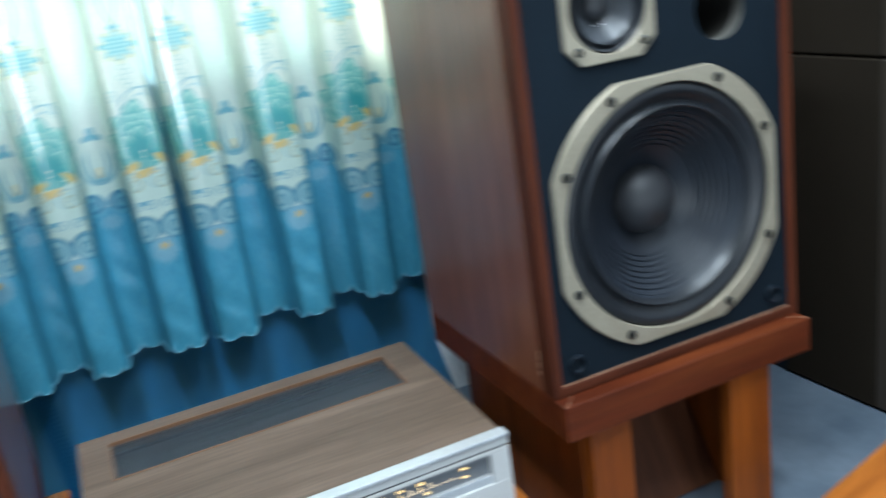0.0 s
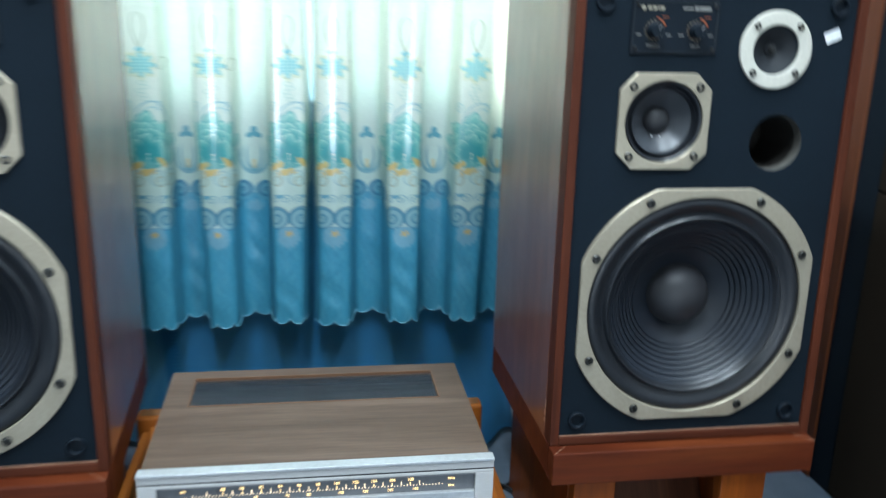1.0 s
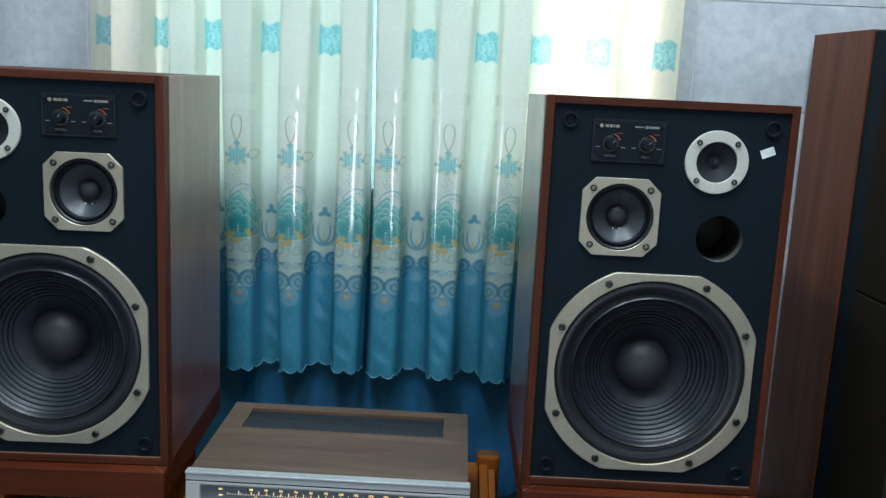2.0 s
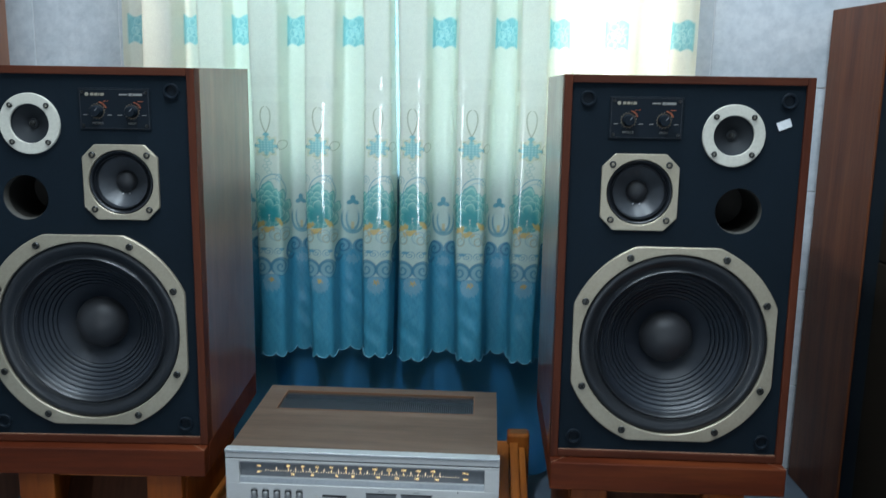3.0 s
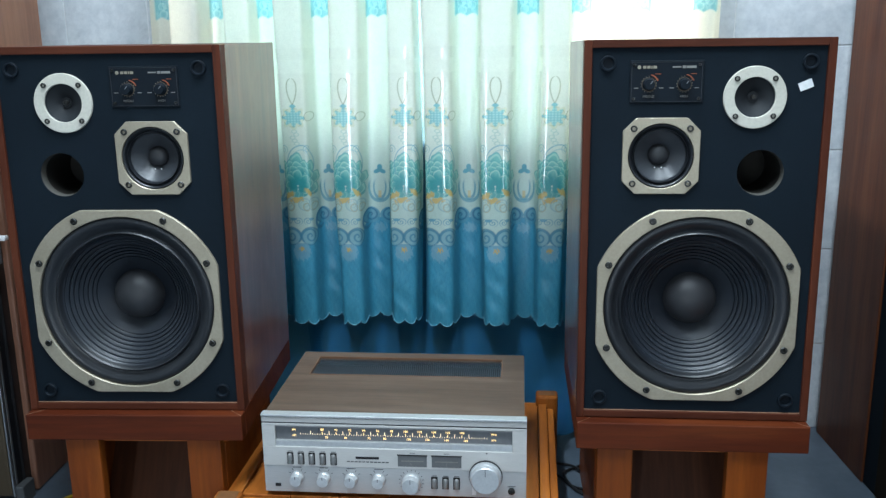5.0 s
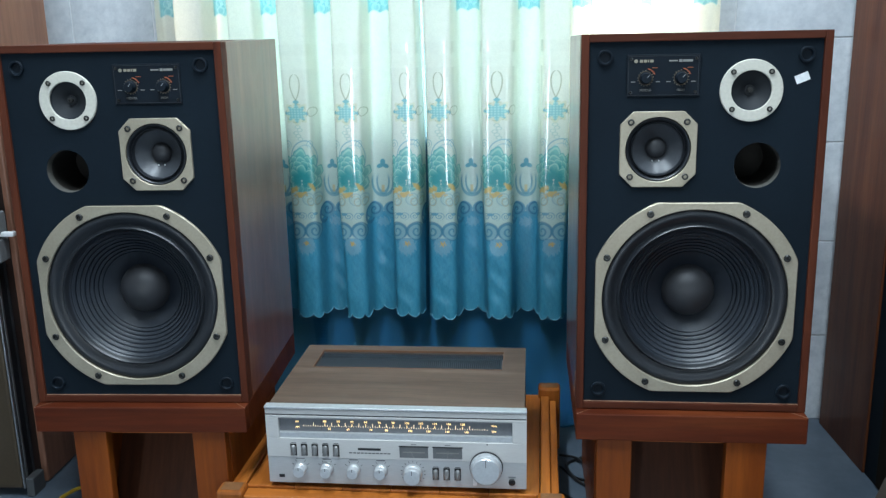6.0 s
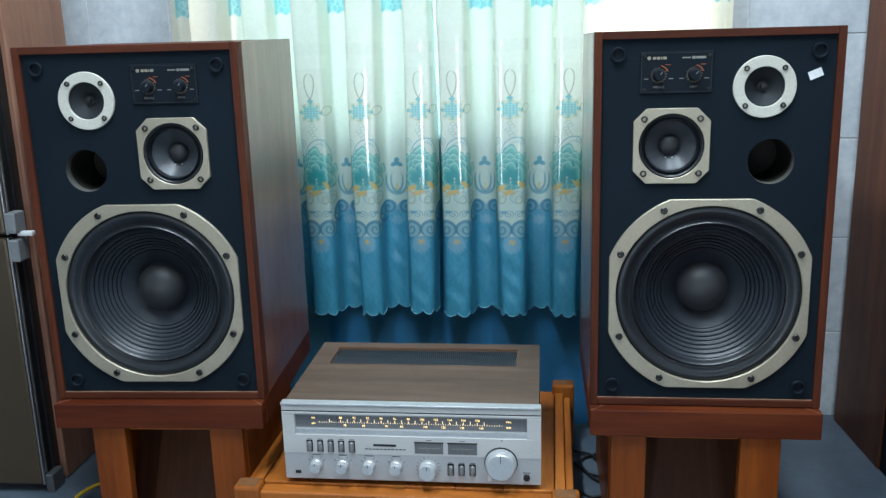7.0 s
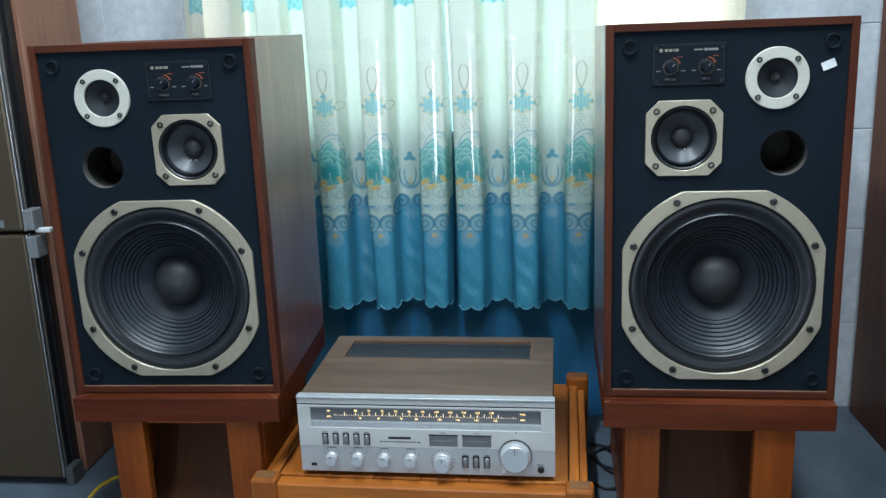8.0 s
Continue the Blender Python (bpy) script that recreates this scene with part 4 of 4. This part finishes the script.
# ---------------------------------------------------------------- receiver
def receiver(m):
    rx = thing("stereo_receiver", m, "silver-fronted stereo receiver with walnut top and lit dial", "receiver")
    W, H, D = 0.2375, 0.152, 0.325
    part("case", box(-W + 0.004, W - 0.004, 0.012, D, 0.0, H - 0.030, 0.001), VINYL, rx)
    # top cover with a sunk vent
    vx0, vx1, vy0, vy1 = -0.196, 0.190, 0.196, 0.298
    bm = bmesh.new()
    t0, t1 = H - 0.030, H - 0.001
    for a in ((-W + 0.004, vx0, 0.012, D), (vx1, W - 0.004, 0.012, D), (vx0, vx1, 0.012, vy0), (vx0, vx1, vy1, D)):
        box(a[0], a[1], a[2], a[3], t0, t1, bm=bm)
    bmesh.ops.remove_doubles(bm, verts=bm.verts, dist=0.00005)
    part("top_cover", bm, VINYL, rx, "brown walnut vinyl cover")
    vent = part("vent_grille", box(vx0 + 0.001, vx1 - 0.001, vy0 + 0.001, vy1 - 0.001, t0 + 0.0005, t1 - 0.016), BLACK, rx, "dark slotted vent grille")
    fin_mesh = finish("fin", box(-0.0010, 0.0010, vy0 + 0.002, vy1 - 0.002, t1 - 0.0155, t1 - 0.004), GRILLE_METAL)
    for i in range(92):
        fin = new("fin", fin_mesh)
        fin.parent = vent
        fin.matrix_basis = pose(vx0 + 0.004 + i * (vx1 - vx0 - 0.008) / 91, 0, 0)
    rim = bmesh.new()
    for a in ((vx0, vx1, vy0, vy0 + 0.0025), (vx0, vx1, vy1 - 0.0025, vy1), (vx0, vx0 + 0.0025, vy0 + 0.0025, vy1 - 0.0025), (vx1 - 0.0025, vx1, vy0 + 0.0025, vy1 - 0.0025)):
        box(a[0], a[1], a[2], a[3], t1 - 0.006, t1 + 0.0006, bm=rim)
    part("vent_rim", rim, wood_rim, rx, "thin orange-brown rim")
    # front: lip, dial recess, upper and lower panels
    part("top_lip", box(-W, W, -0.003, 0.014, H - 0.0036, H + 0.001, 0.0006, seg=2), ALU_BRIGHT, rx, "bright thin aluminium lip")
    part("lip_groove", box(-W + 0.0005, W - 0.0005, 0.0012, 0.013, H - 0.0054, H - 0.0037), DIM_LINE, rx)
    part("lip_band", box(-W, W, 0.0, 0.012, H - 0.0148, H - 0.0055, 0.0005), ALU, rx)
    part("lip_groove", box(-W + 0.0005, W - 0.0005, 0.0012, 0.013, H - 0.0172, H - 0.0149), DIM_LINE, rx)
    fz = lambda v: H * (1 - v)
    fx = lambda u: -W + 2 * W * u
    part("upper_fascia", box(-W, W, 0.0, 0.012, fz(0.145), H - 0.0174, 0.0006), ALU, rx)
    part("fascia_end", box(-W, fx(0.05), 0.0, 0.012, fz(0.41), fz(0.1455), 0.0006), ALU, rx)
    part("fascia_end", box(fx(0.947), W, 0.0, 0.012, fz(0.41), fz(0.1455), 0.0006), ALU, rx)
    part("middle_fascia", box(-W, W, 0.0, 0.012, fz(0.655), fz(0.4105), 0.0006), ALU, rx)
    part("lower_fascia", box(-W, W, 0.0008, 0.012, 0.0, fz(0.6555), 0.0006), ALU_DARK, rx, "slightly darker lower aluminium band")
    part("dial_shelf", box(fx(0.0502), fx(0.9468), 0.002, 0.011, fz(0.4098), fz(0.335), 0.0006), ALU_BRIGHT, rx, m=pose(0, 0, 0))
    dial = part("dial", box(fx(0.0502), fx(0.9468), 0.0075, 0.011, fz(0.3345), fz(0.1458)), DIAL, rx, "dark dial scale with warm lit figures")
    sy = 0.0072
    for i, num in enumerate(range(88, 110, 2)):
        x = fx(0.2285 + i * 0.0530)
        words("figure", str(num), 0.0060, DIAL_GLOW, dial, pose(x, sy, fz(0.205)))
        part("tick", box(x - 0.0005, x + 0.0005, sy, sy + 0.0004, fz(0.262), fz(0.232)), DIAL_GLOW, dial)
    ticks = bmesh.new()
    for i in range(77):
        x = fx(0.145 + i * 0.0093)
        hgt = 0.0030 if i % 5 == 0 else 0.0017
        box(x - 0.00042, x + 0.00042, sy, sy + 0.0004, fz(0.272), fz(0.272) + hgt, bm=ticks)
    tagged(part("tick_scale", ticks, DIAL_DIM, dial), kind="stuff")
    for uu_, num in ((0.245, "55"), (0.318, "60"), (0.407, "70"), (0.467, "80"), (0.558, "100"), (0.628, "120"), (0.700, "140"), (0.773, "160")):
        words("figure", num, 0.0056, DIAL_GLOW, dial, pose(fx(uu_), sy, fz(0.302)))
    for uu_, v, text in ((0.12, 0.215, "FM"), (0.12, 0.285, "AM"), (0.878, 0.215, "MHz"), (0.878, 0.285, "kHz")):
        words("figure", text, 0.0052, DIAL_GLOW, dial, pose(fx(uu_), sy, fz(v)))
    part("dial_pointer", box(fx(0.215) - 0.0004, fx(0.215) + 0.0004, sy, sy + 0.0003, fz(0.32), fz(0.16)), SCREW, dial)
    part("dial_edge", box(fx(0.0502), fx(0.9468), 0.001, 0.0074, fz(0.160), fz(0.1460)), GREY_PLASTIC, dial)
    part("dial_mark", lathe([(0.0013, 0.0), (0.0013, -0.0006), (0, -0.0006)], 12), BLACK, rx, m=pose(fx(0.852), 0.0, fz(0.43)))

    def pill(u, v, wd=0.0046, ht=0.0105):
        key = part("push_switch", box(-wd, wd, -0.0075, 0.0, -ht, ht, 0.0042, seg=3), SWITCH, rx, "silver pill-shaped push switch", pose(fx(u), 0.0, fz(v)))
        part("slot", box(-wd - 0.0016, wd + 0.0010, -0.0004, 0.0006, -ht - 0.0016, ht + 0.0008), BLACK, key)
        part("printed_bar", box(-0.0045, 0.0045, -0.0003, 0.0003, ht + 0.0022, ht + 0.0034), INK, key)

    for i in range(12):
        x = fx(0.2285 + (i - 0.5) * 0.0530) if i else fx(0.184)
        part("tick", box(x - 0.0005, x + 0.0005, sy, sy + 0.0004, fz(0.262), fz(0.222)), DIAL_DIM, dial)
    for i in range(5):
        pill(0.105 + i * 0.0417, 0.555)
    for i in range(3):
        pill(0.655 + i * 0.0420, 0.825)

    def dial_knob(name, u, v, r, length, label, n=48):
        bm = bmesh.new()
        prof = [(r * 1.08, 0.0), (r * 1.08, -length * 0.35), (r * 0.98, -length * 0.42), (r * 0.96, -length * 0.92), (r * 0.90, -length), (r * 0.25, -length * 1.01), (0, -length * 1.01)]
        lathe(prof, n, bm=bm)
        k = part(name, bm, ALU_BRIGHT, rx, label, pose(fx(u), 0.0, fz(v)))
        part("pointer", box(-0.0005, 0.0005, -length * 1.03, -length * 0.99, r * 0.35, r * 0.88), SCREW, k)
        return k

    for u in (0.128, 0.232, 0.337, 0.443):
        k = dial_knob("knob", u, 0.80, 0.0108, 0.019, "turned aluminium tone knob")
        part("printed_bar", box(-0.008, 0.008, 0.0001, 0.0009, 0.0182, 0.0196), INK, k)
        for a in (150, 120, 60, 30):
            part("printed_tick", box(-0.0022, 0.0022, 0.0001, 0.0009, -0.0004, 0.0004), INK, k, m=pose(0.0165 * math.cos(radians(a)), 0, 0.0165 * math.sin(radians(a)), 0, 0, 0) @ pose(0, 0, 0, 0, -a, 0))
    k = dial_knob("volume_knob", 0.567, 0.82, 0.0158, 0.021, "larger aluminium volume knob")
    for i in range(15):
        a = -120 + i * 20
        part("printed_tick", box(-0.0016, 0.0016, 0.0001, 0.0009, -0.0004, 0.0004), INK, k,
             m=pose(0.0215 * math.sin(radians(a)), 0, 0.0215 * math.cos(radians(a))) @ pose(0, 0, 0, 0, a - 90, 0))
    k = dial_knob("tuning_knob", 0.848, 0.715, 0.0265, 0.022, "large aluminium tuning knob", 64)
    part("black_ring", lathe([(0.0300, 0.0004), (0.0300, -0.0035), (0.0282, -0.0035), (0.0282, 0.0004)], 64, closed=True), BLACK, k)
    for a, b in ((0.517, 0.627), (0.6455, 0.757)):
        mt = part("meter", box(fx(a), fx(b), -0.0006, 0.001, fz(0.625), fz(0.485)), METER, rx, "small rectangular tuning meter")
        part("meter_scale", box(fx(a) + 0.006, fx(b) - 0.006, -0.0009, -0.0005, fz(0.560), fz(0.548)), PRINT, mt)
        part("needle", box(-0.0003, 0.0003, -0.0009, -0.0005, 0, 0.014), PRINT, mt, m=pose((fx(a) + fx(b)) / 2, 0, fz(0.62), 0, -28 if a < 0.6 else 3, 0))
        part("meter_frame", box(fx(a) - 0.001, fx(b) + 0.001, -0.0012, 0.001, fz(0.485), fz(0.473)), BLACK, mt)
        part("printed_bar", box((fx(a) + fx(b)) / 2 - 0.005, (fx(a) + fx(b)) / 2 + 0.005, -0.0003, 0.0003, fz(0.455), fz(0.448)), INK, rx)
    part("printed_bar", box(fx(0.356), fx(0.445), -0.0003, 0.0003, fz(0.545), fz(0.515)), BLACK, rx)
    for i in range(11):
        part("printed_bar", box(fx(0.322 + i * 0.0148), fx(0.322 + i * 0.0148 + 0.0118), -0.0003, 0.0003, fz(0.588), fz(0.575)), INK, rx)
    part("badge", box(fx(0.040), fx(0.062), 0.0001, 0.001, fz(0.93), fz(0.89)), BLACK, rx, "tiny dark badge")
    jack = part("headphone_jack", lathe([(0.0062, 0.0008), (0.0062, -0.0022), (0.0048, -0.003), (0.0034, -0.003), (0.0034, 0.006), (0, 0.006)], 28), SCREW, rx, "headphone socket", pose(fx(0.945), 0.0, fz(0.905)))
    part("jack_hole", lathe([(0.0033, -0.002), (0, -0.002)], 20), BLACK, jack)
    part("printed_bar", box(-0.007, 0.007, 0.0001, 0.0009, 0.0088, 0.0100), INK, jack)
    part("sticker", box(fx(0.797), fx(0.812), -0.0004, 0.0004, fz(0.965), fz(0.82)), PAPER, rx, "narrow white paper sticker")
    for x in (-0.19, 0.19):
        for y in (0.045, 0.28):
            part("foot", lathe([(0.014, 0.0), (0.014, 0.008), (0.012, 0.010), (0, 0.010)], 20), BLACK, rx, m=pose(x, y, 0.0, -90, 0, 0))
    return rx


wood_rim = wood("vent_rim_wood", (0.12, 0.06, 0.032), (0.16, 0.08, 0.042), (0.20, 0.10, 0.055), "x", 0.45)
RACK_TOP = 0.130
receiver(pose(0.0665, 0.744, RACK_TOP + 0.0105, 0, 0, 0.6))


# ---------------------------------------------------------------- low rack under the receiver
def rack():
    rk = thing("low_rack", pose(0.055, 0.735, 0), "low orange varnished wooden rack with corner posts and slats", "rack")
    W, D, Z = 0.318, 0.46, RACK_TOP
    for i in range(6):
        x = -0.2725 + i * 0.0908
        part("slat", box(x, x + 0.0905, 0.012, D - 0.01, Z - 0.018, Z, 0.0015), PINE_Y, rk)
    part("front_rail", box(-W + 0.03, W - 0.03, -0.022, 0.0105, Z - 0.055, Z - 0.004, 0.003), PINE_X, rk)
    part("back_rail", box(-W + 0.03, W - 0.03, D - 0.008, D + 0.018, Z - 0.055, Z - 0.004, 0.003), PINE_X, rk)
    for s in (-1, 1):
        part("side_rail", box(*sorted((s * 0.2740, s * 0.2925)), 0.0115, D - 0.0095, Z - 0.05, Z + 0.004, 0.002), PINE_Y, rk)
        part("side_rail", box(*sorted((s * 0.2928, s * 0.3080)), 0.0115, D - 0.0095, Z - 0.05, Z - 0.006, 0.003), PINE_Y, rk, "lower outer edge of the side rail")
        for y0, y1, top in ((-0.030, 0.011, Z + 0.008), (D - 0.009, D + 0.030, Z + 0.022)):
            post = part("post", box(*sorted((s * 0.268, s * W)), y0, y1, 0, top, 0.006), PINE, rk, "square corner post")
            part("end_grain", box(*sorted((s * 0.2745, s * (W - 0.0065))), y0 + 0.0065, y1 - 0.0065, top - 0.002, top + 0.0006), END_GRAIN, post, "brown end grain")
    return rk


rack()


# ---------------------------------------------------------------- tower at the tiled corner
def tower():
    tw = thing("tower_speaker", pose(1.003, 1.372, 0, 0, 0, 4), "tall brown wooden tower speaker with dark cloth grilles", "speaker")
    Z, D = 1.083, 0.35
    part("cabinet", box(0, D, -0.25, 0, 0, Z, 0.002), TOWER_WOOD, tw, "brown wood-veneer cabinet")
    part("baffle", box(0.004, D - 0.004, -0.312, -0.2505, 0, Z - 0.003, 0.002), BAFFLE, tw, "black baffle band")
    for name, z0, z1 in (("lower_grille", 0.004, 0.5905), ("upper_grille", 0.5935, Z)):
        g = part(name, box(0.0, D, -0.500, -0.313, z0, z1, 0.003), CLOTH, tw, "brown-grey cloth grille")
        part("grille_end", box(0.0005, D, -0.563, -0.5003, z0, z1, 0.004), CLOTH_LIGHT, g, "paler end of the cloth")
    part("front_edge", box(0.008, D - 0.004, -0.580, -0.5635, 0, Z - 0.003, 0.002), BROWN_DARK, tw, "dark brown front edge")
    return tw


tower()


def bookshelf_speaker(m, label):
    sp = thing("bookshelf_speaker", m, label, "speaker", "stacked orange-rimmed speakers")
    part("cabinet", box(0.016, 0.30, -0.38, 0, 0, 0.578, 0.002), PINE, sp)
    for a in ((-0.38, -0.358, 0, 0.578), (-0.022, 0, 0, 0.578), (-0.3575, -0.0225, 0.556, 0.578), (-0.3575, -0.0225, 0, 0.022)):
        part("rim", box(0, 0.0155, a[0], a[1], a[2], a[3], 0.002), PINE, sp, "orange wood rim")
    part("grille", box(0.006, 0.0155, -0.357, -0.023, 0.0225, 0.5555, 0.003), MESH_BLACK, sp, "black mesh grille")
    part("badge", box(0.002, 0.0058, -0.075, -0.045, 0.50, 0.512, 0.001), CHROME, sp, "small silver badge")
    return sp


bookshelf_speaker(pose(1.09, 0.797, 0, 0, 0, 2), "orange-rimmed speaker with black mesh grille on the floor")
bookshelf_speaker(pose(1.09, 0.797, 0.5795, 0, 0, 2), "orange-rimmed speaker with black mesh grille, stacked on another")

bench = thing("low_stool", pose(0.925, 0.712, 0, 0, 0, 15), "low orange-brown wooden stool with a rounded plank top", "stool")
part("plank_top", box(-0.245, 0.03, -0.30, 0, 0.080, 0.100, 0.006), PINE_X, bench)
for x in (-0.20, -0.02):
    part("foot_board", box(x, x + 0.025, -0.27, -0.03, 0, 0.0795, 0.002), PINE_Y, bench)
lean = thing("grille_panel", pose(0.765, 0.53, 0.119, 0, 20, 6), "dark grey cloth grille panel leaning on the stool", "grille")
part("frame", box(0.008, 0.050, -0.26, 0.0, 0.0, 0.30, 0.004), BLACK, lean)
part("cloth", box(0.0, 0.0078, -0.258, -0.002, 0.002, 0.298, 0.003), CLOTH_LIGHT, lean)


# ---------------------------------------------------------------- refrigerator
def refrigerator():
    fr = thing("refrigerator", pose(-0.747, 0.890, 0, 0, 0, 2), "two-door bronze refrigerator with brown side and chrome edge trim", "refrigerator")
    W, Z, S = 0.56, 1.55, 0.569
    part("body", box(-W, 0.004, 0.065, 0.305, 0.002, Z, 0.004), FRIDGE_BROWN, fr, "brown cabinet body")
    part("gasket", box(-W + 0.01, -0.008, 0.040, 0.0645, 0.03, Z - 0.01), BLACK, fr, "black rubber door gasket")
    for z0, z1 in ((0.02, S - 0.003), (S + 0.003, Z)):
        d = part("door", box(-W, -0.016, 0.0, 0.0395, z0, z1, 0.006), BRONZE, fr, "bronze enamelled door")
        for y0, y1 in ((0.0010, 0.0085), (0.0125, 0.0190)):
            part("edge_trim", box(-0.0155, -0.0115, y0, y1, z0, z1, 0.0012), CHROME, d, "narrow chrome edge strip")
        part("edge_seal", box(-0.0158, -0.0135, 0.0088, 0.0395, z0 + 0.002, z1 - 0.002), BLACK, d)
    for z0, z1 in ((S - 0.052, S - 0.006), (S + 0.006, S + 0.048)):
        part("handle_cap", box(-0.012, 0.010, -0.004, 0.034, z0, z1, 0.003), GREY_PLASTIC, fr, "grey plastic hinge cap")
    part("hinge_tab", box(0.002, 0.034, 0.010, 0.024, S - 0.0015, S + 0.008, 0.002), PAPER, fr, "white hinge tab")
    part("badge", box(-0.105, -0.055, -0.002, 0.0, S + 0.012, S + 0.028, 0.0005), GREY_PLASTIC, fr)
    part("foot_cap", box(-0.012, 0.006, 0.004, 0.05, 0.0, 0.042, 0.003), FOOT, fr, "grey plastic foot")
    return fr


refrigerator()


# ---------------------------------------------------------------- floor clutter
for pts in ([(0.375, 0.98, 0.004), (0.405, 0.955, 0.004), (0.435, 0.965, 0.006), (0.465, 1.00, 0.004)],
            [(0.372, 1.10, 0.004), (0.400, 1.055, 0.004), (0.430, 1.030, 0.010), (0.470, 1.045, 0.004)],
            [(0.470, 1.20, 0.004), (0.425, 1.150, 0.004), (0.392, 1.120, 0.004), (0.385, 1.085, 0.012), (0.405, 1.040, 0.006), (0.440, 1.005, 0.004), (0.480, 0.985, 0.004)],
            [(0.372, 1.155, 0.004), (0.410, 1.130, 0.010), (0.440, 1.090, 0.006), (0.475, 1.080, 0.004)]):
    lab = "thin black cable looped on the floor"
    ob = new("cable", finish("cable", sweep(spline(pts), 0.0032), CABLE, 180))
    tagged(ob, lab, "cable", "cables on the floor")
ob = new("yellow_cable", finish("yellow_cable", sweep(spline([(-0.675, 0.83, 0.006), (-0.66, 0.87, 0.02), (-0.62, 0.91, 0.025), (-0.56, 0.94, 0.004), (-0.48, 1.0, 0.004)]), 0.004), YELLOW, 180))
tagged(ob, "yellow cable on the floor behind a speaker stand", "cable")


# ---------------------------------------------------------------- wall tiles
TILE_W, TILE_H, GAP = 0.405, 0.2325, 0.0030
tile_meshes = {}


def wall_tile(x0, x1, z0, z1):
    x0, x1, z0, z1 = x0 + GAP / 2, x1 - GAP / 2, z0 + GAP / 2, z1 - GAP / 2
    key = (round(x1 - x0, 4), round(z1 - z0, 4))
    if key not in tile_meshes:
        a, b = key[0] / 2, key[1] / 2
        tile_meshes[key] = finish("tile", box(-a, a, -0.0025, 0.0, -b, b, 0.0008, seg=1), TILE)
    t = new("tile", tile_meshes[key])
    t.parent = wall_north
    t.matrix_basis = pose((x0 + x1) / 2, WALL_Y, (z0 + z1) / 2)


for r in range(0, 9):
    z0 = max(0.0, -0.0155 + r * TILE_H)
    z1 = -0.0155 + (r + 1) * TILE_H
    for a, b in ((WX1, 0.756), (0.756, 0.756 + TILE_W), (0.756 + TILE_W, 0.756 + 2 * TILE_W), (-0.60, WX0), (-0.804, -0.60), (-0.804 - TILE_W, -0.804), (-0.804 - 2 * TILE_W, -0.804 - TILE_W)):
        wall_tile(a, b, z0, z1)
